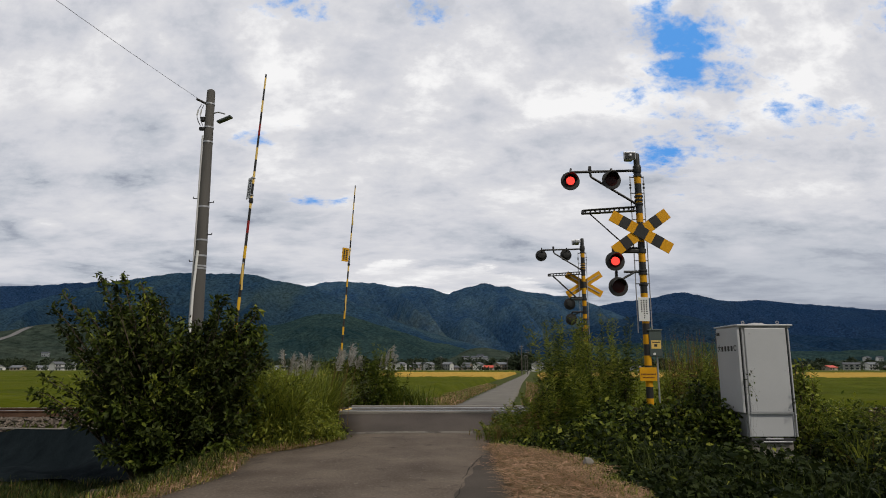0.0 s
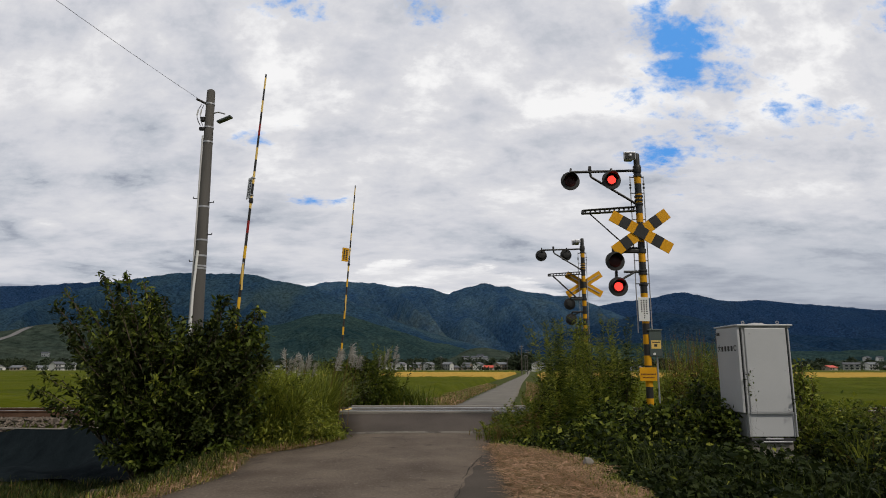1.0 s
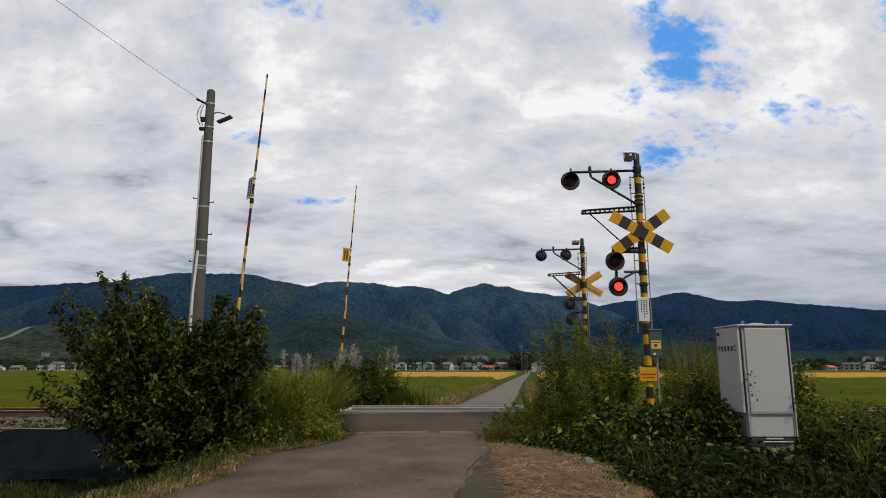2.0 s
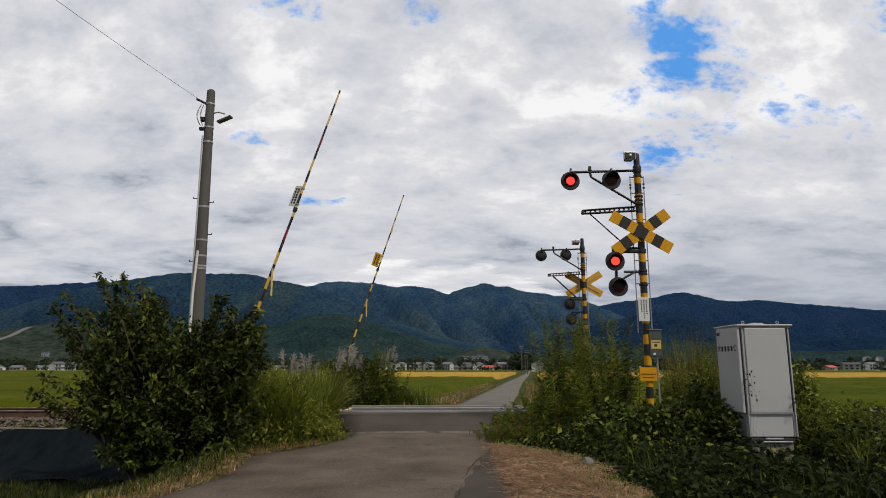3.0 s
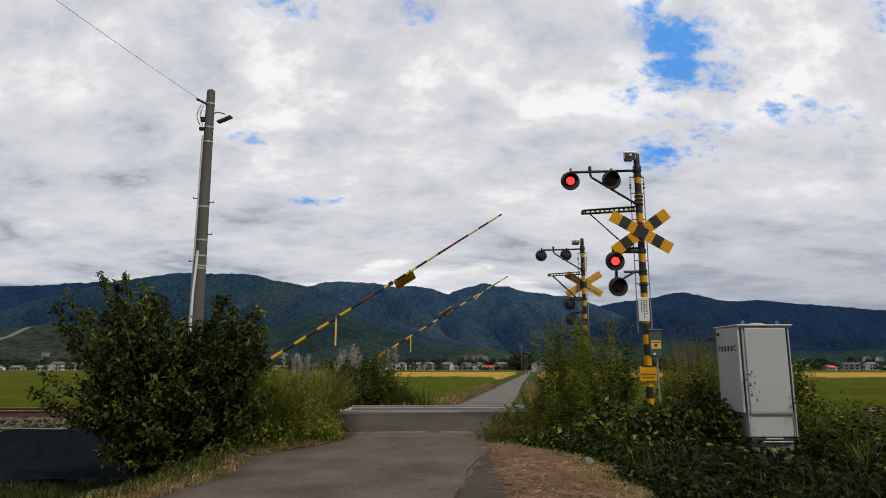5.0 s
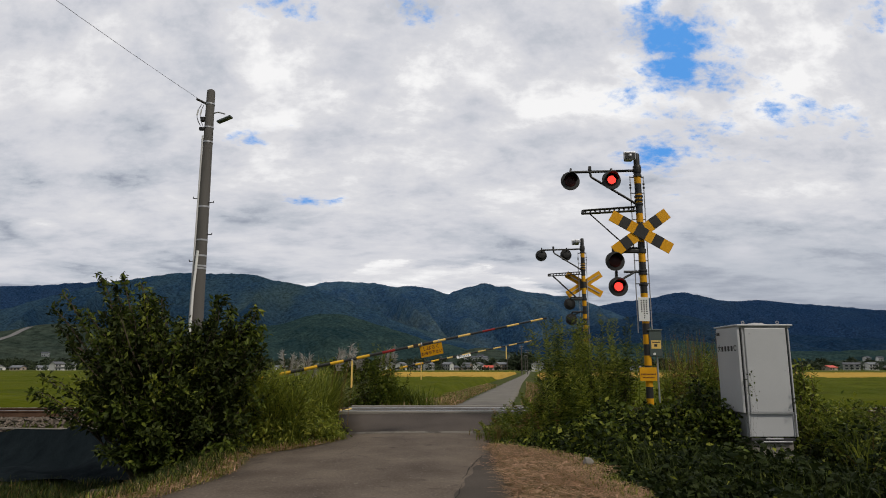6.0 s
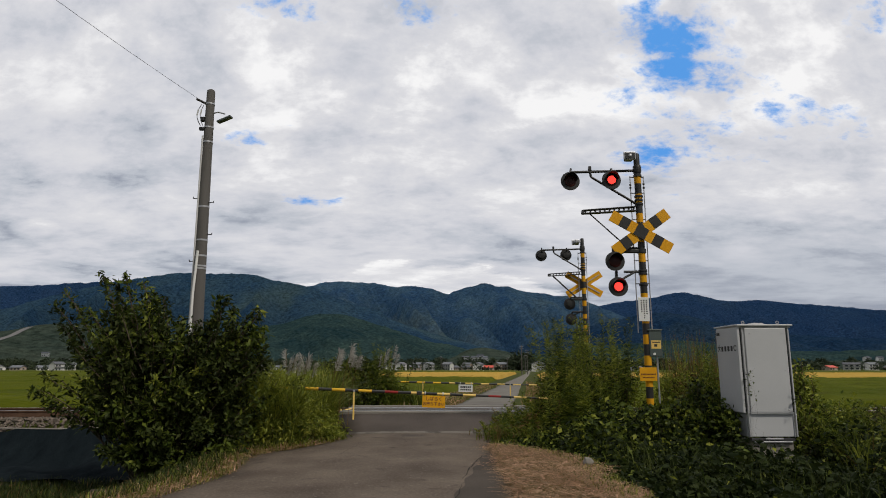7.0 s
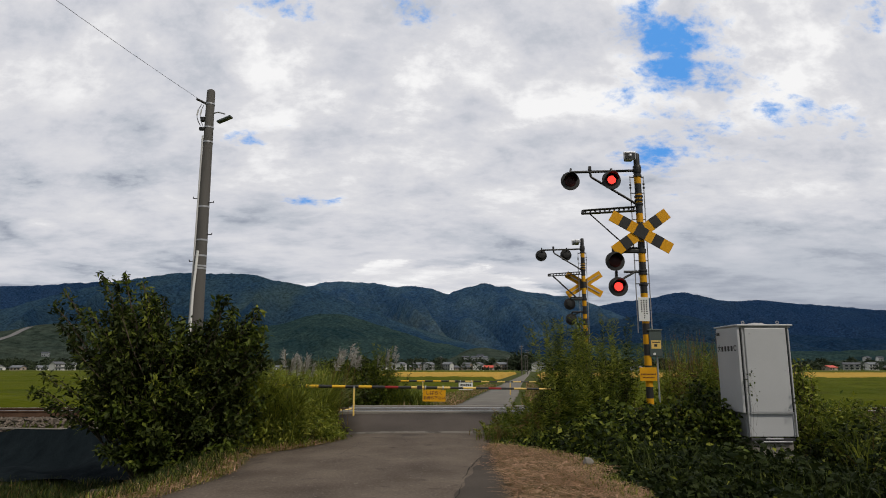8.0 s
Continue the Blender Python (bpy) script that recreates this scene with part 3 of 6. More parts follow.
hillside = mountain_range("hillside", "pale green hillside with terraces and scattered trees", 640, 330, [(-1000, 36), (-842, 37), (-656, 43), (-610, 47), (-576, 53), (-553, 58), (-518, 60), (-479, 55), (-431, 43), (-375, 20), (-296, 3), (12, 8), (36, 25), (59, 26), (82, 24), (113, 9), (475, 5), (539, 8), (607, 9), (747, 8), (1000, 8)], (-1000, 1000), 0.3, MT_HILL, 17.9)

hill_co = np.array([v.co for v in hillside.data.vertices]).reshape(60, 620, 3)


def hill_z(x, y):
    j = np.clip((y - 640) / 330 * 59, 0, 58.999)
    i = np.clip((x + 1000) / 2000 * 619, 0, 618.999)
    a, b = int(j), int(i)
    p, q = j - a, i - b
    z = hill_co[a:a + 2, b:b + 2, 2]
    return (z[0, 0] * (1 - q) + z[0, 1] * q) * (1 - p) + (z[1, 0] * (1 - q) + z[1, 1] * q) * p


# a pale track climbing the hillside
hill_track = []
for k in np.linspace(0, 1, 30):
    cx, cy = -540 - 16 * k + 3 * math.sin(5 * k), 770 + 92 * k
    hill_track += [(cx + o, cy, hill_z(cx + o, cy) + 0.5) for o in (-4.5, 4.5)]
tagged(new("hillside_track", mesh_of("hillside_track", hill_track, [(2 * i, 2 * i + 1, 2 * i + 3, 2 * i + 2) for i in range(29)], M["concrete"], True)), "pale track climbing the green hillside", "track", kind="structure")

# ---- track ----
for k, ry in enumerate((TRACK_Y - 0.5335, TRACK_Y + 0.5335)):
    rail = thing("rail", "steel running rail, rusty with a polished head", "rail", (0, ry, 0.25), "rails of the track", kind="structure")
    part("web", box((150, 0.025, 0.10), (0, 0, 0.06), 0.0, box((150, 0.12, 0.02), (0, 0, 0.0))), M["rail_side"], rail)
    part("head", box((150, 0.062, 0.03), (0, 0, 0.125), 0.006), M["rail_side"], rail)
    part("running_surface", box((150, 0.045, 0.004), (0, 0, 0.1415)), M["rail_top"], rail, "polished steel running surface")
sleeper_me = from_bm("sleeper", box((0.22, 2.0, 0.14), (0, 0, 0), 0.012), M["sleeper"])
track = thing("track_bed", "wooden sleepers lying in ballast", "railway track", (0, TRACK_Y, 0.17), kind="structure")
for i in range(-48, 49):
    sx = i * 0.62
    if -3.1 < sx < 3.0:
        continue
    ob = part("sleeper", sleeper_me, None, track)
    ob.location = (sx, 0, 0)


def stones(name, n, xr, yr, zfun, size, mat, seed):
    """Loose broken stones as small irregular wedges in one mesh."""
    rng = np.random.default_rng(seed)
    c = np.stack([rng.uniform(*xr, n), rng.uniform(*yr, n), np.zeros(n)], 1)
    c[:, 2] = zfun(c[:, 0], c[:, 1])
    s = rng.uniform(0.6, 1.3, n) * size
    octa = np.array([(1, 0, 0), (-1, 0, 0), (0, 1, 0), (0, -1, 0), (0, 0, 1), (0, 0, -1)], float)
    v = octa[None] * s[:, None, None] * rng.uniform(0.55, 1.2, (n, 6, 1)) + rng.normal(0, 0.16, (n, 6, 3)) * s[:, None, None]
    v = v + c[:, None]
    tri = np.array([(0, 2, 4), (2, 1, 4), (1, 3, 4), (3, 0, 4), (2, 0, 5), (1, 2, 5), (3, 1, 5), (0, 3, 5)])
    f = (tri[None] + 6 * np.arange(n)[:, None, None]).reshape(-1, 3)
    return mesh_of(name, v.reshape(-1, 3), f, mat)


def bed_z(x, y):
    d = np.abs(y - TRACK_Y)
    return 0.21 - 0.30 * smoothstep(1.0, 1.6, d) + 0.02 * wobble(x, y, 3)


for nm, xr, n, sd in (("ballast_west", (-26, -2.7), 15000, 1), ("ballast_east", (2.7, 22), 7000, 2)):
    tagged(new(nm, stones(nm, n, xr, (TRACK_Y - 1.42, TRACK_Y + 1.7), bed_z, 0.05, M["ballast"], sd)), "brown-grey crushed stone ballast beside the rails", "ballast", kind="stuff")

# crossing deck: panels between and beside the rails
deck = thing("crossing_deck", "dark rubber and concrete panels of the level crossing", "crossing deck", (0, 0, 0), kind="structure")
rows_y = [(15.72, TRACK_Y - 0.60), (TRACK_Y - 0.43, TRACK_Y + 0.43), (TRACK_Y + 0.60, 17.95)]
for a, b in rows_y:
    w_panel = 5.1 / 4
    for i in range(4):
        c = float(road_x((a + b) / 2))
        part("panel", box((w_panel - 0.015, b - a, 0.16), (c - 2.55 + (i + 0.5) * w_panel, (a + b) / 2, 0.30 + 0.004 * ((i * 7) % 3)), 0.012), M["deck"], deck)
for y in (TRACK_Y - 0.585, TRACK_Y + 0.415):
    part("guard_strip", box((4.75, 0.05, 0.05), (-0.12, y, 0.385), 0.006), M["galv"], deck, "worn bright steel guard strip")
for y in (15.74, 17.93):
    part("edge_beam", box((4.8, 0.16, 0.23), (-0.12, y, 0.295), 0.015), M["concrete"], deck, "pale concrete edge beam")
marker = thing("edge_marker", "yellow painted low rail along the crossing edge", "edge marker", (-2.75, 16.2, 0.26))
for y0, dz in ((-0.3, 0.10), (0.25, 0.13)):
    part("bar", rod((-0.75, y0, dz), (0.18, y0 + 0.05, dz), 0.03), M["pale_yellow"], marker)
part("bar", rod((0.18, -0.25, 0.10), (0.35, 0.75, 0.12), 0.03), M["pale_yellow"], marker)
for x in (-0.6, 0.1):
    part("post", rod((x, -0.28, -0.3), (x, -0.28, 0.11), 0.025), M["pale_yellow"], marker)

# weed sheet on the bank
ys_, xs_ = np.linspace(12.1, 15.3, 30), np.linspace(-26, -5.0, 90)
SX, SY = np.meshgrid(xs_, ys_)
SZ = ground_z(SX, SY) + 0.11 + 0.045 * np.sin(SX * 2.1 + SY * 3.0 + np.sin(SX * 0.9)) + 0.04 * np.sin(SX * 5.3 - SY * 3.2 + 2 * np.sin(SY * 1.7)) + 0.02 * np.sin(SX * 7.9 + SY * 6.1)
sheet_f = [(j * 90 + i, j * 90 + i + 1, (j + 1) * 90 + i + 1, (j + 1) * 90 + i) for j in range(29) for i in range(89)]
weed_sheet = thing("weed_sheet", "dark wrinkled weed-control sheet on the railway bank", "ground sheet", (0, 0, 0))
part("cloth", mesh_of("cloth", np.stack([SX.ravel(), SY.ravel(), SZ.ravel()], 1), sheet_f, M["sheet"], True), None, weed_sheet)
hem_z = ground_z(xs_, np.full(90, 15.3)) + 0.07
part("hem", sweep("hem", [(x, 15.3 + 0.015 * math.sin(x * 3), float(z) + 0.05) for x, z in zip(xs_[::3], hem_z[::3])], 0.02, M["concrete"]), None, weed_sheet, "pale folded hem of the sheet")


# ---- crossing signals ----
def crossing_signal(at, face, label, group):
    """face: -1 turns the lamps and the front of the crossed boards to the camera's side, 1 away from it."""
    s = thing("crossing_signal", label, "crossing signal", at, group)
    top, base = 5.62, -0.487
    near = face < 0
    ox, oz = (-0.055, -0.075) if near else (0.0, 0.0)
    # painted bands of the pole
    z, k = base, 0
    while z < top - 0.25:
        h = 0.19 if k % 2 else 0.219
        part("band", rod((0, 0, z), (0, 0, min(z + h, top - 0.2)), 0.069, seg=20), M["yellow"] if k % 2 else M["black"], s).data.polygons.foreach_set("use_smooth", [False] * 22)
        z, k = z + h, k + 1
    part("pole_head", revolve([(0.078, 5.28), (0.085, 5.32), (0.085, 5.42), (0.078, 5.44), (0.062, 5.45), (0.062, 5.66), (0.05, 5.70), (0.02, 5.71)], seg=20), M["black"], s, "black pole head", True)
    for zz in (5.36, 5.22, 4.78, 4.70, 4.62, 3.66, 3.62, 3.24, 3.18, 2.96):
        part("clamp", revolve([(0.078, zz - 0.025), (0.086, zz - 0.02), (0.086, zz + 0.02), (0.078, zz + 0.025)], seg=20), M["black"], s)
    # loudspeaker
    sp = part("loudspeaker", box((0.25, 0.05, 0.175), (-0.19, face * 0.17, 5.60), 0.018, bm=box((0.17, 0.22, 0.12), (-0.17, face * 0.05, 5.60), 0.03)), M["galv"], s, "grey horn loudspeaker")
    # a flat black plate stands in for the shaded hollow of the horn
    part("horn_mouth_shade", box((0.205, 0.006, 0.13), (-0.19, face * 0.197, 5.60), 0.002), M["black"], sp, "flat black plate for the shaded mouth of the horn")
    part("horn_cone", revolve([(0.038, 0.0), (0.03, 0.012), (0.012, 0.02)], (-0.185, face * 0.20, 5.60), "Y", 14) if face > 0 else revolve([(0.038, 0.0), (0.03, -0.012), (0.012, -0.02)], (-0.185, face * 0.20, 5.60), "Y", 14), M["galv"], sp)
    part("speaker_bracket", rod((-0.1, 0, 5.62), (0.0, 0, 5.60), 0.03), M["galv"], s)
    # lamp arm and brace
    part("lamp_arm", rod((0.02, 0, 5.34), (-1.40, 0, 5.30), 0.028), M["black"], s)
    part("brace", tube([(-0.98, 0, 5.32), (-0.96, 0, 5.20), (-0.07, 0, 4.64)], 0.026), M["black"], s)
    part("arm_stud", box((0.06, 0.06, 0.10), (-0.98, 0, 5.38), 0.01), M["black"], s)
    # ladder-like bracket
    lb = part("bracket", box((1.08, 0.12, 0.02), (-0.62, 0, 4.525), 0.004, turn=pose(0, 0, 0, 0, -4.2, 0), bm=box((1.12, 0.12, 0.02), (-0.62, 0, 4.45), 0.004, turn=pose(0, 0, 0, 0, -3.2, 0))), M["black"], s)
    for i in range(11):
        x = -0.12 - i * 0.098
        part("rung", box((0.018, 0.1, 0.075), (x, 0, 4.515 - 0.052 * i / 10), turn=pose(0, 0, 0, 0, 16, 0)), M["black"], lb)
    part("tip", box((0.05, 0.12, 0.075), (-1.16, 0, 4.455), 0.01), M["black"], lb)
    for dy in ((0.0,) if near else (-0.05, 0.05)):
        part("bracket_stay", rod((-1.02, dy, 4.42), (-0.22, dy, 3.66), 0.014, seg=8), M["black"], s)
    part("stay_foot", box((0.30, 0.10, 0.07), (-0.20, 0, 3.64), 0.015), M["black"], s)
    # crossed boards
    for a, off in ((30.5, 0.135), (-35.5 if near else -32, 0.122)):
        holder = part("board", box((1.36, 0.014, 0.235), (0, 0, 0), 0.003), M["yellow"], s, "yellow board with black bands" if face < 0 else "yellow back of the crossed board")
        holder.matrix_basis = pose(-0.03 if near else 0.04, face * off, 4.01 if near else 4.16, 0, a, 0)
        if face < 0:
            for u in (-0.37, 0.0, 0.37):
                wdt = 0.25 if u == 0 else 0.19
                part("black_band", box((wdt, 0.004, 0.235), (u, face * 0.0095, 0)), M["black"], holder)
        else:
            part("stiffener", box((1.2, 0.02, 0.03), (0, -face * 0.017, 0)), M["galv"], holder)
    part("board_mount", box((0.2, 0.12, 0.28), (0.0, face * 0.05, 4.01 if near else 4.16), 0.01), M["black"], s)
    # lamps
    lamps = []
    for lx, lz, ax, az, phase in ((-1.37, 5.14, -1.37, 5.36, 0), (-0.53, 5.16, -0.53, 5.36, 1), (-0.46, 3.50, -0.16, 3.70, 0), (-0.42, 2.99, -0.12, 3.22, 1)):
        lx, lz = lx + ox * (1 if lz > 4 else 2.4), lz + oz * (1 if lz > 4 else 1.2)
        lamp = part("lamp", revolve([(0.06, -0.13), (0.11, -0.12), (0.115, -0.02), (0.19, -0.012), (0.195, 0.0), (0.19, 0.012), (0.125, 0.014)], axis="Y", seg=32), M["black"], s, "round black warning lamp", True)
        lamp.matrix_basis = pose(lx, face * 0.16, lz, 0, 0, 180 if face < 0 else 0)
        visor = bmesh.new()
        n = 18
        grid = []
        for i in range(n + 1):
            a = radians(8 + 164 * i / n)
            d = 0.06 + 0.14 * math.sin(a)
            grid.append([visor.verts.new((r * math.cos(a), y, r * math.sin(a))) for r in (0.140, 0.133) for y in (0.012, d)])
        for p, q in zip(grid, grid[1:]):
            visor.faces.new((p[0], p[1], q[1], q[0]))
            visor.faces.new((p[2], q[2], q[3], p[3]))
            visor.faces.new((p[1], p[3], q[3], q[1]))
        part("visor", visor, M["black"], lamp)
        part("lens", revolve([(0.126, 0.010), (0.122, 0.020), (0.105, 0.026)], axis="Y", seg=32), M["lens"], lamp, "dark red lens", True)
        lit = part("lit_lens", revolve([(0.086, -0.01), (0.085, 0.0), (0.075, 0.006)], axis="Y", seg=32), M["lit"], lamp, "glowing red lamp", True)
        lamps.append((lit, phase))
        part("lamp_hanger", rod((lx, face * 0.06, lz + 0.10), (ax, 0, az + 0.02), 0.022), M["black"], s)
        if lz < 4:
            part("lamp_arm", rod((0, 0, az), (ax - 0.26, 0, az), 0.026), M["black"], s)
            part("lamp_neck", rod((lx, face * 0.05, lz + 0.16), (lx + 0.02, 0, az + 0.01), 0.03), M["black"], s)
    # thin ladder rods down both sides
    for sx in (-0.15, 0.125):
        part("conduit_rod", tube([(sx, 0.02, 5.22), (sx, 0.02, 2.0)], 0.011, 6), M["galv"], s)
    for zz in (5.2, 4.86, 4.3, 3.45, 2.98, 2.45):
        part("rod_tie", rod((-0.16, 0.02, zz), (0.135, 0.02, zz), 0.010, seg=6), M["black"], s)
    for zz, sx in ((5.02, -0.15), (4.96, -0.15), (5.04, 0.125), (4.96, 0.125)):
        part("insulator", rod((sx, 0.02, zz), (sx, 0.02, zz + 0.03), 0.022, seg=10), M["black"], s)
    if face < 0:
        wp = part("notice_plate", box((0.215, 0.012, 0.47), (-0.05, -0.085, 2.46), 0.004), M["white"], s, "white notice plate with small black writing")
        for i, (wx, n) in enumerate(((0.055, 7), (0.005, 9), (-0.045, 6))):
            for j in range(n):
                part("writing_bar", box((0.024, 0.003, 0.026), (-0.05 + wx, -0.093, 2.63 - 0.042 * j)), M["ink"], wp)
        jb = part("junction_box", box((0.25, 0.17, 0.50), (0.145, 0.0, 1.790), 0.012), M["green_box"], s, "dark green junction box")
        part("box_lid", box((0.28, 0.2, 0.03), (0.145, 0.0, 2.055), 0.008), M["green_box"], jb)
        bl = part("box_label", box((0.19, 0.006, 0.16), (0.15, -0.089, 1.770), 0.002), M["white"], jb, "cream label with dark bars")
        bl.data.materials[0] = M["pale_yellow"]
        part("writing_bar", box((0.15, 0.003, 0.022), (0.15, -0.094, 1.815)), M["ink"], jb)
        part("writing_bar", box((0.06, 0.003, 0.05), (0.14, -0.094, 1.755)), M["ink"], jb)
        part("box_plate", box((0.05, 0.006, 0.04), (0.11, -0.089, 1.590)), M["white"], jb)
        part("conduit", tube([(0.19, 0.02, 1.55), (0.19, 0.02, 0.9), (0.20, 0.02, -0.3)], 0.018), M["galv"], s)
        ys = part("warning_plate", box((0.33, 0.012, 0.26), (-0.035, -0.09, 1.20), 0.004), M["yellow"], s, "yellow notice plate with dark writing")
        for i in range(11):
            part("writing_bar", box((0.018, 0.003, 0.028), (-0.165 + 0.026 * i, -0.098, 1.20)), M["brown_ink"], ys)
        for i in range(9):
            part("writing_bar", box((0.018, 0.003, 0.024), (-0.14 + 0.026 * i, -0.098, 1.14)), M["brown_ink"], ys)
        part("plate_strap", revolve([(0.07, 1.27), (0.076, 1.28), (0.076, 1.31), (0.07, 1.32)], seg=20), M["galv"], s)
    return s, lamps


signal_near, lamps_near = crossing_signal((4.02, 12.6, 0.13), -1, "black and yellow crossing signal with crossed boards and red lamps", "crossing signals")
signal_far, lamps_far = crossing_signal((4.70, 21.0, 0.02), 1, "crossing signal beyond the rails, seen from behind its lamps", "crossing signals")


# ---- barriers ----
def barrier(at, yaw, label, text_front, front, back, sign_at, legs, lengths, reds=()):
    """A swinging arm on its machine; the arm's own x axis runs along the bar."""
    b = thing("crossing_barrier", label, "barrier", at, "crossing barriers", yaw)
    part("machine_housing", box((0.42, 0.5, 0.75), (-0.12, 0.38, -0.35), 0.03), M["yellow"], b, "yellow barrier machine housing")
    part("pedestal", box((0.5, 0.6, 0.5), (-0.12, 0.38, -0.95), 0.03), M["concrete"], b)
    part("shaft", rod((0, 0.2, 0), (0, -0.08, 0), 0.05), M["black"], b)
    arm = part("arm", box((0.3, 0.08, 0.12), (0.1, 0, 0), 0.01), M["black"], b, "long bar banded black and yellow")
    x, k, L = 0.15, 0, 6.52
    step = 0.262
    while x < L - 0.02:
        e = min(x + step, L)
        r = 0.036 - 0.018 * (x / L)
        seg = "arm_yellow" if k % 2 else "black"
        if seg == "arm_yellow" and x > 3.4:
            seg = "pale_yellow"
        if k in reds:
            seg = "red"
        part("band", rod((x, 0, 0), (e, 0, 0), r, 0.036 - 0.018 * (e / L), seg=10), M[seg], arm)
        x, k = e, k + 1
    part("joint_clip", box((0.10, 0.08, 0.075), (sign_at - 0.3, 0, 0), 0.008), M["black"], arm)
    sign = part("sign", box((0.46, 0.010, 0.235), (0, 0, -0.155), 0.003), M[front], arm, "hanging plate, yellow on one side and white on the other")
    part("sign_back", box((0.456, 0.003, 0.231), (0, 0.0075, -0.155)), M[back], sign)
    for dx in (-0.18, 0.18):
        part("hanger", revolve([(0.034, dx - 0.012), (0.04, dx - 0.01), (0.04, dx + 0.01), (0.034, dx + 0.012)], seg=12), M["galv"], sign).matrix_basis = pose(0, 0, 0, 0, 90, 0)
    sign.location = (sign_at, 0, 0)
    for i, line in enumerate(text_front):
        writing("lettering", line, 0.088 if len(line) < 5 else 0.074, M["brown_ink"], sign, pose(0, -0.0062, -0.105 - 0.098 * i, 90, 0, 0), "dark painted characters", 0.002)
    for i in range(6):
        for dz, bh in ((-0.115, 0.06), (-0.2, 0.05)):
            part("writing_bar", box((0.045, 0.003, bh), (-0.15 + 0.06 * i, 0.0098, dz)), M["ink"], sign)
            if not text_front:
                part("writing_bar", box((0.045, 0.003, bh), (-0.15 + 0.06 * i, -0.0062, dz)), M["ink"], sign)
    made = []
    for lx, ll in zip(legs, lengths):
        leg = part("hanging_leg", box((0.034, 0.02, ll), (0, 0, -ll / 2), 0.004), M["pale_yellow"], arm, "pale yellow hanging leg")
        leg.location = (lx, -0.05, 0)
        part("leg_pin", rod((0, 0.06, -0.01), (0, -0.02, -0.01), 0.02, seg=10), M["galv"], leg)
        made.append((leg, lx))
    return b, arm, (sign, sign_at), made


near_gate = barrier((-4.17, 12.6, 1.12), 6.4, "crossing barrier with a long black and yellow bar", ["しばらく", "お待ち下さい"], "yellow", "white", 4.02, [2.42], [0.56], (11, 19))
far_gate = barrier((-3.35, 20.8, 1.02), 3.6, "far crossing barrier with a slender banded bar", [], "white", "yellow", 4.1, [2.7, 5.55], [0.52, 0.42])

# ---- equipment cabinet ----
cab = thing("equipment_cabinet", "light grey steel railway equipment cabinet on a plinth", "cabinet", (5.25, 10.42, 0.0))
part("plinth", box((0.66, 0.66, 0.46), (0.03, 0.42, 0.06), 0.015), M["concrete"], cab, "grey concrete plinth")
part("body", box((0.75, 0.66, 1.74), (0.01, 0.42, 1.24), 0.012), M["cab"], cab)
part("roof", box((0.915, 0.90, 0.028), (0.008, 0.43, 2.148), 0.008, bm=box((0.86, 0.82, 0.03), (0.008, 0.43, 2.12), 0.006)), M["cab"], cab)
# dark strips put the shade of the door gaps into colour
for sx in (-0.372, 0.382):
    part("door_gap_shade", box((0.05, 0.014, 1.34), (sx, 0.058, 1.43)), M["cab_dark"], cab, "dark strip for the shade in the gap beside the door")
for sx, fw, z0, z1 in ((-0.352, 0.018, 0.38, 2.10), (-0.335, 0.010, 0.38, 2.10), (0.40, 0.020, 0.38, 2.10), (0.36, 0.008, 0.38, 0.76)):
    part("frame_edge", box((fw, 0.05, z1 - z0), (sx, 0.042, (z0 + z1) / 2), 0.004), M["cab"], cab)
door = part("door", box((0.675, 0.035, 1.345), (0.015, 0.020, 1.430), 0.012), M["cab"], cab, "flat grey cabinet door")
lower = part("lower_panel", box((0.68, 0.026, 0.36), (0.015, 0.046, 0.56), 0.008), M["cab"], cab)
part("drip_edge", box((0.70, 0.065, 0.014), (0.015, 0.026, 0.748), 0.003), M["cab"], cab)
part("sill", box((0.70, 0.05, 0.05), (0.02, 0.07, 0.335), 0.006), M["cab_dark"], cab)
part("base_channel", box((0.60, 0.04, 0.022), (0.02, 0.055, 0.300), 0.004), M["galv"], cab)
part("latch", box((0.28, 0.012, 0.024), (0.03, 0.030, 0.352), 0.003), M["cab"], cab)
for bx, bz in ((-0.24, 2.02), (0.28, 2.02), (-0.24, 0.80), (0.29, 1.42), (0.29, 0.80), (-0.24, 1.42)):
    part("bolt", revolve([(0.011, 0.0), (0.011, -0.006), (0.006, -0.009)], (bx, 0.003, bz), "Y", 10), M["galv"], door)
side = part("side_cover", box((0.045, 0.80, 1.36), (-0.418, 0.42, 1.43), 0.008), M["cab"], cab, "grey side cover standing proud of the body")
part("side_cover", box((0.03, 0.76, 1.36), (0.415, 0.44, 1.43), 0.008), M["cab"], cab)
for ey, ez in ((0.08, 1.96), (0.76, 1.96), (0.76, 0.84)):
    part("cover_screw", rod((-0.4395, ey, ez), (-0.447, ey, ez), 0.011, seg=10), M["galv"], side)
part("vent_cap", box((0.016, 0.10, 0.05), (-0.448, 0.72, 2.03), 0.006), M["cab_dark"], side)
for ex in (-0.28, 0.29):
    eye = part("lifting_eye", rod((ex, 0.12, 2.158), (ex, 0.12, 2.180), 0.014, seg=10), M["galv"], cab)
    ring = bmesh.new()
    pts = [(ex + 0.022 * math.cos(a), 0.12, 2.198 + 0.022 * math.sin(a)) for a in np.linspace(0, 2 * math.pi, 13)]
    part("eye_ring", tube(pts, 0.008, 6, ring), M["galv"], eye)
part("roof_strip", box((0.20, 0.12, 0.028), (-0.08, 0.10, 2.172), 0.006), M["cab"], cab)
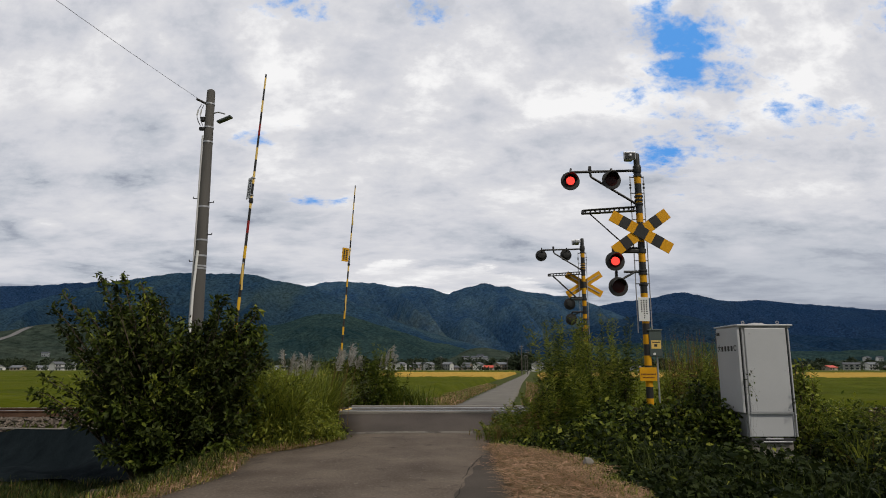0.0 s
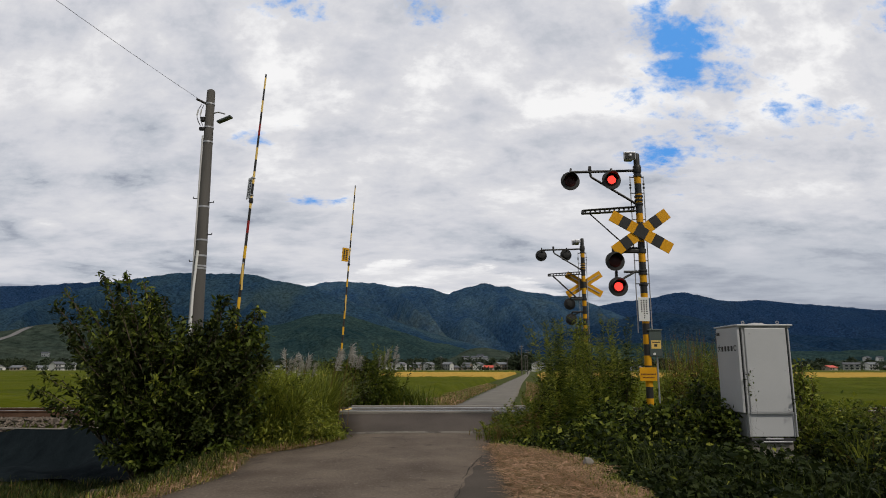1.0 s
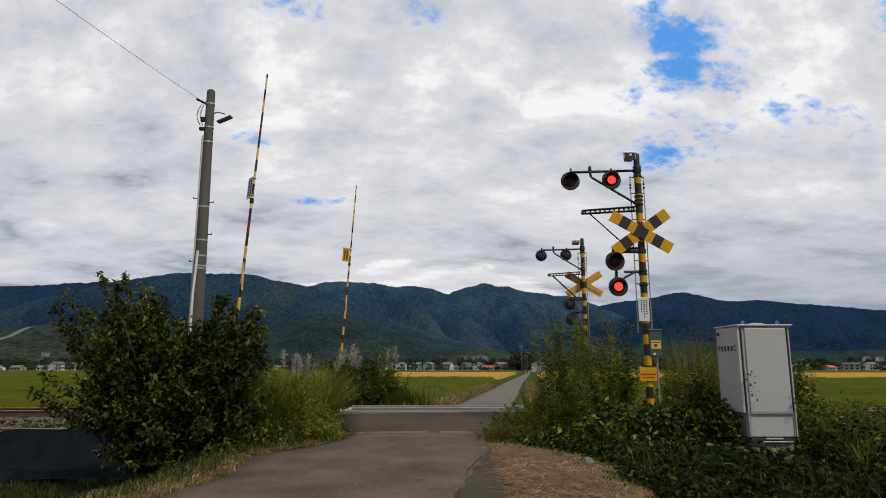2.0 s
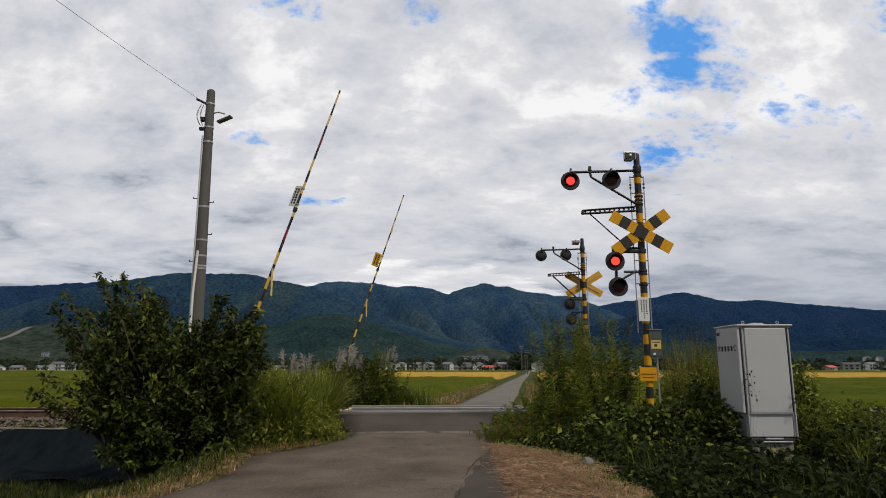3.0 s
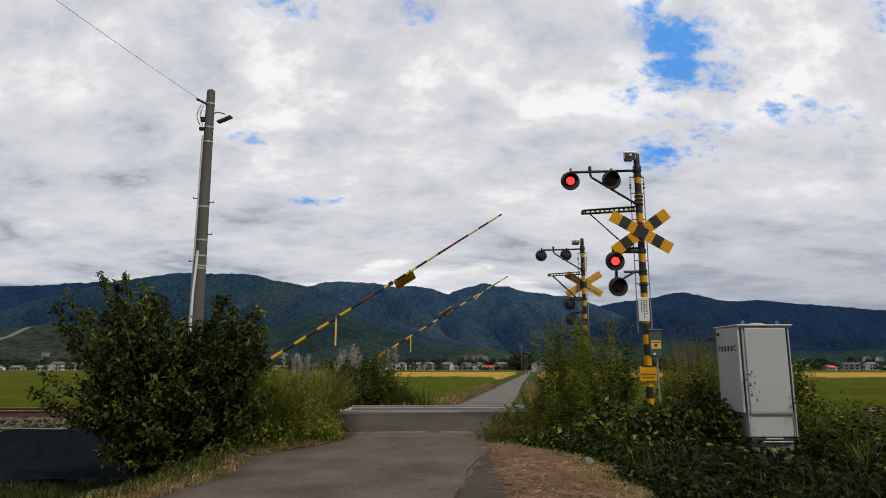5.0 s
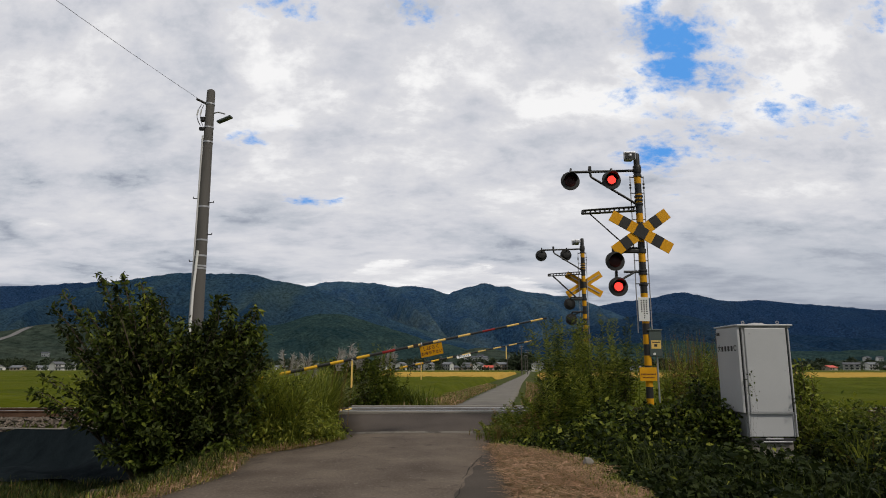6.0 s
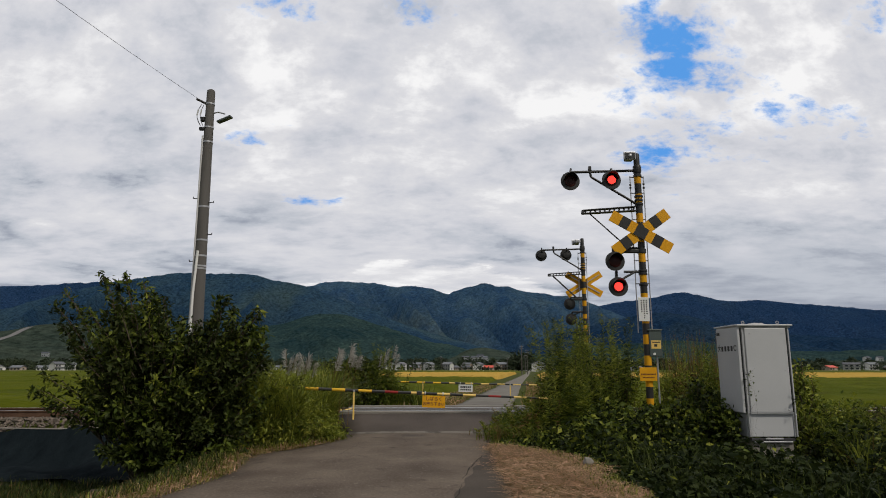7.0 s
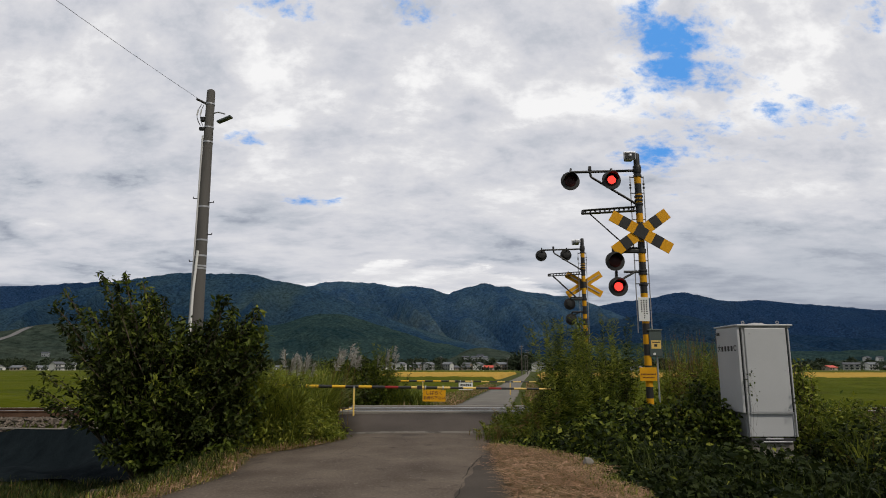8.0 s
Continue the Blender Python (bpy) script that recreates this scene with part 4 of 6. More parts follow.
# lettering on the side: the first and last characters can be read
for i, ch in enumerate(("大", "", "", "", "", "C")):
    if ch:
        writing("lettering", ch, 0.13, M["ink"], side, pose(-0.4425, 0.72 - 0.118 * i, 1.775, 90, 0, -90), "black painted character", 0.003)
    else:
        part("writing_bar", box((0.003, 0.07, 0.085), (-0.4415, 0.72 - 0.118 * i, 1.775)), M["ink"], side)

# ---- concrete pole ----
pole = thing("utility_pole", "tall grey concrete pole with bands and a conduit", "utility pole", (-5.60, 14.5, -0.3))
pole.rotation_euler = (0, radians(-0.42), 0)
PT = 8.42
part("shaft", revolve([(0.165, 0), (0.098, PT - 0.10), (0.092, PT - 0.03), (0.05, PT), (0.01, PT + 0.005)], seg=28), M["pole_concrete"], pole, smooth=True)
for zz, rr in ((PT - 0.38, 0.105), (PT - 0.98, 0.108), (PT - 1.35, 0.112), (PT - 2.95, 0.12), (PT - 3.75, 0.127), (PT - 4.12, 0.13), (PT - 4.36, 0.132), (PT - 4.42, 0.132), (PT - 5.9, 0.143)):
    part("steel_band", revolve([(rr, zz - 0.02), (rr + 0.006, zz - 0.018), (rr + 0.006, zz + 0.018), (rr, zz + 0.02)], seg=28), M["galv"], pole)
part("conduit", tube([(-0.115, -0.06, PT - 1.2), (-0.135, -0.06, PT - 4.5), (-0.165, -0.06, 0.5)], 0.022), M["pvc"], pole)
part("front_pipe", tube([(-0.02, -0.15, PT - 4.02), (-0.06, -0.18, PT - 5.0), (-0.10, -0.185, 0.3)], 0.03), M["white"], pole, "pale pipe strapped to the pole")
for zz, sx in ((PT - 2.75, -1), (PT - 2.85, 1), (PT - 3.62, 1), (PT - 4.25, -1)):
    part("step_bolt", tube([(0.10 * sx, -0.03, zz), (0.24 * sx, -0.05, zz), (0.245 * sx, -0.05, zz + 0.04)], 0.011, 8), M["black"], pole)
lampset = part("floodlight_arm", tube([(0.08, -0.02, PT - 0.62), (0.22, -0.05, PT - 0.60), (0.40, -0.08, PT - 0.66)], 0.016), M["galv"], pole)
part("floodlight", box((0.36, 0.24, 0.05), (0.40, -0.08, PT - 0.80), 0.014, turn=pose(0, 0, 0, 12, -24, 0)), M["green_box"], lampset, "flat dark grey floodlight")
part("fuse_bracket", box((0.10, 0.08, 0.12), (-0.14, -0.05, PT - 0.78), 0.02), M["black"], pole)
part("fuse_bracket", box((0.12, 0.07, 0.09), (-0.15, -0.05, PT - 1.02), 0.02), M["black"], pole)
for k, off in enumerate((0.0, 0.10)):
    pts = [(-0.20 + off * 0.6 - 0.10 * math.sin(a) * (1 - off * 2), -0.02, PT - 0.38 - a / math.pi * (0.55)) for a in np.linspace(0, math.pi, 9)]
    part("drop_wire", tube(pts, 0.008, 6), M["wire"], pole)
    part("wire_sleeve", rod(pts[2], pts[4], 0.018, seg=8), M["pvc"], pole)
part("dead_end", tube([(-0.10, -0.02, PT - 0.36), (-0.32, -0.06, PT - 0.26)], 0.03), M["black"], pole)


# ---- plants ----
LEAF = np.array([(0, 0, 0), (0.42, -0.30, 0.05), (0.42, 0.30, 0.05), (1, 0, -0.06), (0.45, 0, -0.03)])
LEAF_F = np.array([(0, 1, 4), (1, 3, 4), (3, 2, 4), (2, 0, 4)])


def unit(v):
    return v / np.maximum(np.linalg.norm(v, axis=-1, keepdims=True), 1e-9)


def leaf_mesh(name, P, D, size, mats, rng, width=1.0, idx=None, up=0.8):
    """Folded leaves at P pointing along D, faces turned mostly upwards."""
    n = len(P)
    D = unit(D)
    N = unit(np.array([0, 0, up]) + rng.normal(0, 0.55, (n, 3)))
    S = unit(np.cross(N, D))
    N = np.cross(D, S)
    B = np.stack([D, S * width, N], 1)
    v = np.einsum("kj,nji->nki", LEAF, B) * np.asarray(size).reshape(-1, 1, 1) + P[:, None]
    f = (LEAF_F[None] + 5 * np.arange(n)[:, None, None]).reshape(-1, 3)
    return mesh_of(name, v.reshape(-1, 3), f, mats, idx=None if idx is None else np.repeat(idx, 4))


def tube_mesh(name, lines, radii, mat):
    """Thin three-sided tapering stems along polylines of equal length."""
    L = np.asarray(lines)
    n, k, _ = L.shape
    T = np.gradient(L, axis=1)
    A = unit(np.cross(T, np.array([0.3, 0.9, 0.2])))
    Bv = unit(np.cross(T, A))
    taper = np.linspace(1, 0.25, k)[None, :, None] * np.asarray(radii)[:, None, None]
    ring = np.stack([L + (A * math.cos(a) + Bv * math.sin(a)) * taper for a in (0, 2.094, 4.189)], 2)
    fs = []
    for j in range(k - 1):
        for s in range(3):
            q = np.array([j * 3 + s, j * 3 + (s + 1) % 3, (j + 1) * 3 + (s + 1) % 3, (j + 1) * 3 + s])
            fs.append(q[None] + 3 * k * np.arange(n)[:, None])
    return mesh_of(name, ring.reshape(-1, 3), np.concatenate(fs), mat, True)


def shoots(roots, tips, rng, k=7, lift=0.25, wander=0.05):
    """Curved stems that rise from their roots and lean out to their tips."""
    t = np.linspace(0, 1, k)[None, :, None]
    mid = roots * 0.45 + tips * 0.55 + np.array([0, 0, 1.0]) * lift * np.linalg.norm(tips - roots, axis=1, keepdims=True)
    L = (1 - t) ** 2 * roots[:, None] + 2 * t * (1 - t) * mid[:, None] + t ** 2 * tips[:, None]
    return L + rng.normal(0, wander, L.shape) * np.sin(t * math.pi)


def in_lumps(lumps, n, rng, shell=0.55):
    w = np.array([l[3] * l[4] + l[3] * l[5] + l[4] * l[5] for l in lumps])
    which = rng.choice(len(lumps), n, p=w / w.sum())
    d = unit(rng.normal(0, 1, (n, 3)))
    r = rng.uniform(shell ** 3, 1.05, n) ** (1 / 3)
    A = np.array(lumps)
    P = A[which, :3] + d * A[which, 3:6] * r[:, None]
    P[:, 2] = np.maximum(P[:, 2], ground_z(P[:, 0], P[:, 1]) + 0.05)
    return P


SWAY = []
leaf_piece = mesh_of("leaf", LEAF * np.array([1, 1, 1]), LEAF_F, M["leaf_mid"])
leaf_piece_dark = mesh_of("leaf", LEAF * np.array([1, 1.1, 1]), LEAF_F, M["leaf_dark"])


def shrub(name, label, base, spread_r, lumps, n_shoots, n_leaves, size, mats, weights, seed, lift=0.18, extra=None, category="shrub", reach=0.45, width=1.0, group="", droop=0.25, jitter=0.055, pieces=0, stem=1.0):
    """Many stems from one foot, with leaves along their outer part."""
    rng = np.random.default_rng(seed)
    s = thing(name, label, category, (base[0], base[1], float(ground_z(base[0], base[1]))), group)
    off = np.array([base[0], base[1], float(ground_z(base[0], base[1]))])
    tips = in_lumps(lumps, n_shoots, rng)
    if extra is not None:
        tips = np.concatenate([tips, np.array(extra)])
    n = len(tips)
    roots = np.stack([base[0] + (tips[:, 0] - base[0]) * spread_r + rng.normal(0, 0.08, n), base[1] + (tips[:, 1] - base[1]) * spread_r + rng.normal(0, 0.08, n), np.zeros(n)], 1)
    roots[:, 2] = ground_z(roots[:, 0], roots[:, 1]) - 0.03
    L = shoots(roots, tips, rng, lift=lift)
    length = np.linalg.norm(tips - roots, axis=1)
    part("stems", tube_mesh("stems", L - off, stem * (0.008 + 0.006 * length), M["bark"]), None, s, "thin brown stems").name = "branchwork"
    i = rng.integers(0, n, n_leaves)
    t = 1 - reach * rng.uniform(0, 1, n_leaves) ** 1.2
    k = L.shape[1] - 1
    a = np.clip((t * k).astype(int), 0, k - 1)
    fr = (t * k - a)[:, None]
    P = L[i, a] * (1 - fr) + L[i, a + 1] * fr
    T = unit(L[i, a + 1] - L[i, a])
    P = P + rng.normal(0, jitter, P.shape) * (1 + 1.2 * (1 - t[:, None]))
    out = unit(rng.normal(0, 1, P.shape))
    D = unit(T * 0.55 + out + np.array([0, 0, -droop]))
    P[:, 2] = np.maximum(P[:, 2], ground_z(P[:, 0], P[:, 1]) + 0.02)
    # most leaves of one shoot share its tone
    idx = np.where(rng.uniform(0, 1, n_leaves) < 0.7, rng.choice(len(mats), n, p=weights)[i], rng.choice(len(mats), n_leaves, p=weights))
    crown = part("foliage", leaf_mesh("foliage", P - off, D, size * rng.uniform(0.6, 1.25, n_leaves), [M[m] for m in mats], rng, width, idx), None, s)
    tagged(crown, kind="stuff")
    # the foremost leaves singly
    front = np.argsort(P[:, 1] - 0.15 * P[:, 2] + rng.normal(0, 0.12, n_leaves))[: pieces * 6 : 6]
    for q in front if pieces else []:
        one = part("leaf", leaf_piece if rng.uniform() < 0.22 else leaf_piece_dark, None, s)
        turn = Vector(D[q]).to_track_quat("X", "Z").to_matrix().to_4x4()
        one.matrix_basis = Matrix.Translation(P[q] - off + np.array([0, -0.03, 0])) @ turn @ pose(0, 0, 0, rng.uniform(-40, 40)) @ Matrix.Scale(size * rng.uniform(0.85, 1.3), 4)
    SWAY.append((s, off, 0.5, seed))
    return s


def blades(name, P, height, bend, width, mats, rng, idx=None, lean=None):
    """Grass blades: tapering strips that bend over."""
    n = len(P)
    a = rng.uniform(0, 2 * math.pi, n)
    side = np.stack([np.cos(a), np.sin(a), np.zeros(n)], 1)
    fwd = np.stack([-np.sin(a), np.cos(a), np.zeros(n)], 1)
    if lean is not None:
        fwd = unit(fwd + np.array(lean))
    k = 5
    t = np.linspace(0, 1, k)
    h, b = np.asarray(height)[:, None], np.asarray(bend)[:, None]
    rise = h * (t - 0.35 * t ** 2 * np.minimum(b, 1.6))
    C = P[:, None] + np.array([0, 0, 1.0]) * rise[..., None] + fwd[:, None] * (0.7 * h * b * t ** 2)[..., None]
    wd = np.asarray(width)[:, None, None] * np.array([0.7, 1, 0.9, 0.6, 0.08])[None, :, None]
    v = np.stack([C - side[:, None] * wd / 2, C + side[:, None] * wd / 2], 2)
    q = np.concatenate([np.array([(2 * j, 2 * j + 1, 2 * j + 3, 2 * j + 2)]) for j in range(k - 1)])
    f = (q[None] + 2 * k * np.arange(n)[:, None, None]).reshape(-1, 4)
    return mesh_of(name, v.reshape(-1, 3), f, [M[m] for m in mats], idx=None if idx is None else np.repeat(idx, k - 1))


def on_ground(x, y, dz=0.0):
    return np.stack([x, y, ground_z(x, y) + dz], 1)


def grass_patch(name, label, x, y, height, width, mats, weights, seed, bend=(0.15, 0.7), dz=0.0, kind="stuff", category="grass", lean=None):
    rng = np.random.default_rng(seed)
    n = len(x)
    P = on_ground(x, y, dz)
    me = blades(name, P, height * rng.uniform(0.55, 1.15, n), rng.uniform(*bend, n), width * rng.uniform(0.6, 1.3, n), mats, rng, rng.choice(len(mats), n, p=weights), lean)
    return tagged(new(name, me), label, category, kind=kind)


R = np.random.default_rng(42)

# big shrub by the road
shrub("broadleaf_shrub", "large dark green broadleaf shrub beside the road", (-4.75, 11.3), 0.12,
      [(-4.8, 11.3, 1.2, 1.45, 0.95, 1.2), (-5.6, 11.2, 1.5, 0.85, 0.8, 1.1), (-5.35, 11.4, 1.95, 0.70, 0.8, 0.90), (-4.45, 11.4, 1.68, 0.8, 0.8, 0.6), (-4.05, 11.5, 1.75, 0.42, 0.6, 0.85), (-3.8, 11.5, 1.35, 0.7, 0.7, 0.95), (-4.5, 11.0, 0.35, 1.35, 0.8, 0.6), (-3.5, 11.6, 1.75, 0.42, 0.4, 0.75)],
      480, 44000, 0.118, ["leaf_dark", "leaf_mid", "leaf_light"], [0.66, 0.29, 0.05], 5, reach=0.52, width=0.74, jitter=0.04, droop=0.35, pieces=240,
      extra=[(-6.75, 11.2, 2.80), (-6.9, 11.2, 2.55), (-6.35, 11.3, 2.45), (-6.1, 11.2, 3.08), (-5.75, 11.3, 3.10), (-5.95, 11.4, 2.95), (-5.5, 11.5, 2.98), (-5.2, 11.3, 2.8), (-4.12, 11.6, 2.72), (-3.95, 11.6, 2.75), (-3.85, 11.7, 2.55), (-3.35, 11.6, 2.5), (-3.3, 11.6, 2.2), (-3.2, 11.5, 2.05), (-6.9, 11.1, 1.35), (-7.0, 11.0, 1.1), (-6.8, 11.2, 0.8), (-6.6, 11.3, 1.9), (-6.75, 11.2, 2.2)] * 2)
shrub("low_shrub", "yellow-green low shrub at the road edge", (-3.2, 12.3), 0.5,
      [(-3.35, 12.15, 0.62, 0.62, 0.38, 0.86), (-2.85, 12.3, 0.52, 0.46, 0.32, 0.80), (-3.8, 12.0, 0.66, 0.50, 0.42, 0.90), (-3.4, 11.95, 0.18, 0.50, 0.24, 0.36), (-2.45, 12.9, 0.25, 0.34, 0.36, 0.50), (-2.2, 13.4, 0.12, 0.28, 0.4, 0.36), (-3.95, 11.65, 0.50, 0.36, 0.26, 0.66), (-3.75, 11.5, 0.12, 0.34, 0.2, 0.32)],
      280, 12000, 0.115, ["leaf_mid", "leaf_light", "leaf_dark"], [0.12, 0.86, 0.02], 8, jitter=0.06, reach=0.5, width=0.46, group="roadside shrubs", droop=0.45, stem=0.5)
shrub("low_shrub", "dark green shrub beyond the rails with long leaves", (-2.35, 20.4), 0.45,
      [(-2.5, 20.4, 0.75, 1.0, 0.6, 1.0), (-3.3, 20.3, 0.8, 0.9, 0.6, 1.0), (-1.75, 20.5, 0.35, 0.75, 0.5, 0.75), (-2.7, 20.3, 1.3, 0.5, 0.3, 0.55), (-1.95, 20.3, 1.0, 0.4, 0.3, 0.5)],
      340, 14000, 0.10, ["leaf_dark", "leaf_mid", "grass"], [0.35, 0.45, 0.2], 9, group="roadside shrubs")

# tall weeds on the other side
def stem_clump(name, label, xr, yr, tops, n, per, leaf, mats, weights, seed, width=0.2, start=0.3, category="weeds", group="weeds", rise=0.7, lean=0.16):
    """Upright stems with narrow leaves that grow shorter towards the tip; tops gives (x, height) of the clump's outline."""
    rng = np.random.default_rng(seed)
    cx, cy = (xr[0] + xr[1]) / 2, (yr[0] + yr[1]) / 2
    off = np.array([cx, cy, float(ground_z(cx, cy))])
    s = thing(name, label, category, tuple(off), group)
    x, y = rng.uniform(*xr, n), rng.uniform(*yr, n)
    h = np.interp(x, [p[0] for p in tops], [p[1] for p in tops]) * (1 - 0.45 * rng.uniform(0, 1, n) ** 1.6)
    roots = np.stack([x, y, ground_z(x, y) - 0.03], 1)
    tips = roots + np.stack([rng.normal(0, lean, n), rng.normal(0, lean, n), h], 1)
    L = shoots(roots, tips, rng, lift=0.06, wander=0.02)
    part("stems", tube_mesh("stems", L - off, 0.004 + 0.002 * h, M["leaf_mid"]), None, s, "thin green stems").name = "branchwork"
    m = n * per
    i, t = np.repeat(np.arange(n), per), start + (1 - start) * rng.uniform(0, 1, m) ** 0.8
    k = L.shape[1] - 1
    a = np.clip((t * k).astype(int), 0, k - 1)
    fr = (t * k - a)[:, None]
    P = L[i, a] * (1 - fr) + L[i, a + 1] * fr
    ang = rng.uniform(0, 2 * math.pi, m)
    D = np.stack([np.cos(ang), np.sin(ang), rise * (1.6 * t - 0.5) + rng.normal(0, 0.25, m)], 1)
    size = leaf * rng.uniform(0.7, 1.2, m) * (1.15 - 0.65 * t)
    tone = np.where(rng.uniform(0, 1, m) < 0.75, np.repeat(rng.choice(len(mats), n, p=weights), per), rng.choice(len(mats), m, p=weights))
    crown = part("foliage", leaf_mesh("foliage", P - off, D, size, [M[q] for q in mats], rng, width, tone, 0.6), None, s)
    tagged(crown, kind="stuff")
    SWAY.append((s, off, 0.6, seed))
    return s


shrub("tall_weeds", "leafy green weeds crowding the signal pole", (3.0, 14.3), 0.6,
      [(2.6, 14.6, 0.7, 0.7, 0.6, 0.9), (3.3, 14.2, 0.9, 0.75, 0.6, 1.0), (3.9, 14.0, 0.8, 0.6, 0.5, 0.95), (2.1, 13.8, 0.35, 0.6, 0.6, 0.55)],
      300, 11000, 0.085, ["leaf_mid", "leaf_dark", "leaf_light"], [0.52, 0.18, 0.30], 11, reach=0.6, jitter=0.04, group="weeds", width=0.6, lift=0.05, category="weeds")
stem_clump("willowy_weeds", "tall willowy yellow-green weeds around the signal pole", (2.15, 4.35), (13.3, 14.9),
           [(2.1, 1.9), (2.3, 2.6), (2.5, 2.75), (2.7, 2.3), (3.0, 2.65), (3.25, 2.7), (3.45, 2.3), (3.7, 2.85), (3.95, 2.45), (4.2, 2.6), (4.4, 2.2)],
           92, 80, 0.20, ["leaf_light", "leaf_mid", "leaf_dark"], [0.46, 0.36, 0.18], 111)
stem_clump("willowy_weeds", "shorter willowy weeds on the bank below the signal", (1.75, 3.7), (12.5, 13.4),
           [(1.7, 0.7), (2.0, 1.2), (2.4, 1.5), (3.0, 1.45), (3.5, 1.2), (3.8, 0.9)],
           60, 70, 0.19, ["leaf_light", "leaf_mid", "leaf_dark"], [0.46, 0.38, 0.16], 112, width=0.24)
shrub("tall_weeds", "leafy weeds between the signal and the cabinet", (5.3, 13.4), 0.6,
      [(5.1, 13.4, 0.7, 0.7, 0.6, 0.85), (5.8, 13.2, 0.7, 0.7, 0.6, 0.9), (4.6, 13.2, 0.4, 0.45, 0.5, 0.5)],
      240, 8500, 0.095, ["leaf_mid", "leaf_dark", "leaf_light"], [0.5, 0.12, 0.38], 12, reach=0.6, jitter=0.04, group="weeds", width=0.7, lift=0.05, category="weeds")
stem_clump("willowy_weeds", "willowy green weeds between the signal and the cabinet", (4.45, 6.1), (12.9, 14.0),
           [(4.4, 1.5), (4.8, 1.7), (5.2, 2.05), (5.6, 2.1), (6.0, 1.9), (6.2, 1.6)],
           64, 75, 0.20, ["leaf_light", "leaf_mid", "grass_russet"], [0.56, 0.34, 0.10], 113)
stem_clump("willowy_weeds", "yellowing willowy weed standing behind the cabinet", (6.45, 6.95), (11.8, 12.3),
           [(6.4, 1.4), (6.6, 1.75), (6.8, 1.6), (7.0, 1.2)],
           16, 80, 0.17, ["leaf_light", "leaf_mid"], [0.7, 0.3], 114, width=0.28)
stem_clump("willowy_weeds", "green weeds on the bank beyond the cabinet", (6.0, 9.2), (10.2, 12.6),
           [(5.9, 0.8), (6.6, 1.25), (7.4, 1.1), (8.2, 1.0), (9.2, 0.9)],
           150, 50, 0.16, ["leaf_light", "leaf_mid", "leaf_dark"], [0.26, 0.46, 0.28], 115, width=0.24)
stem_clump("willowy_weeds", "willowy weeds in the grass by the barrier", (-4.3, -2.6), (12.1, 13.9),
           [(-4.4, 1.5), (-3.8, 1.35), (-3.2, 1.3), (-2.7, 1.15), (-2.5, 0.8)],
           60, 70, 0.18, ["leaf_light", "leaf_mid"], [0.8, 0.2], 116, width=0.22)
stem_clump("willowy_weeds", "leafy yellow-green stems before the barrier machine", (-4.1, -2.8), (11.95, 12.5),
           [(-4.2, 1.75), (-3.6, 1.6), (-3.1, 1.55), (-2.85, 1.4), (-2.7, 1.1)],
           60, 70, 0.17, ["leaf_light", "leaf_mid", "leaf_dark"], [0.84, 0.14, 0.02], 119, width=0.27, start=0.2)
stem_clump("willowy_weeds", "willowy weeds beyond the rails", (-3.3, -1.4), (20.1, 20.8),
           [(-3.4, 2.1), (-2.9, 2.3), (-2.55, 2.6), (-2.2, 2.1), (-1.9, 2.35), (-1.5, 1.5)],
           60, 70, 0.19, ["leaf_light", "leaf_mid", "leaf_dark"], [0.30, 0.50, 0.20], 117, width=0.25)
stem_clump("willowy_weeds", "low bushy weeds spilling over the road edge", (0.95, 2.1), (12.6, 14.6),
           [(0.9, 0.30), (1.2, 0.5), (1.6, 0.75), (2.1, 1.0)],
           70, 60, 0.13, ["leaf_mid", "leaf_light", "grass_russet"], [0.44, 0.40, 0.16], 118, width=0.3, start=0.15, lean=0.22)
shrub("tall_weeds", "yellow-green vine climbing the far signal", (4.62, 20.6), 0.5,
      [(4.55, 20.6, 1.7, 0.28, 0.2, 1.1), (4.5, 20.6, 0.6, 0.6, 0.4, 0.8), (4.45, 20.6, 2.5, 0.2, 0.2, 0.6)],
      120, 3600, 0.10, ["leaf_light", "leaf_mid"], [0.75, 0.25], 13, group="weeds", category="weeds")
shrub("tall_weeds", "yellowing leafy weeds behind the cabinet", (6.6, 11.9), 0.5,
      [(6.55, 11.9, 0.9, 0.28, 0.3, 0.75), (6.9, 11.5, 0.4, 0.5, 0.5, 0.5), (7.4, 11.8, 0.4, 0.7, 0.5, 0.55), (6.35, 11.2, 0.5, 0.3, 0.4, 0.6)],
      220, 7000, 0.085, ["leaf_light", "leaf_mid"], [0.55, 0.45], 14, group="weeds", category="weeds", lift=0.05)

# grasses
x, y = R.uniform(-4.8, -2.45, 6500), R.uniform(13.5, 15.2, 6500)
grass_patch("long_grass", "tall green grass with arching blades on the bank", x, y, 1.65, 0.015, ["grass", "leaf_light", "leaf_mid"], [0.35, 0.5, 0.15], 21, (0.3, 1.3))
x, y = R.normal(-1.35, 0.42, 900), R.normal(20.6, 0.25, 900)
grass_patch("long_grass_far", "long arching grass beyond the rails", x, y, 0.95, 0.024, ["grass", "leaf_mid"], [0.6, 0.4], 22, (0.3, 1.0))
x, y = R.uniform(1.25, 3.9, 4200), R.uniform(12.6, 15.0, 4200)
keep = x > 1.15 + 0.10 * (y - 12)
grass_patch("weedy_grass", "mixed green and russet weeds beside the crossing", x[keep], y[keep], 0.5, 0.013, ["grass", "leaf_light", "leaf_mid"], [0.5, 0.2, 0.3], 23, (0.6, 1.8))
x, y = R.normal(1.35, 0.3, 1300), R.normal(13.3, 0.35, 1300)
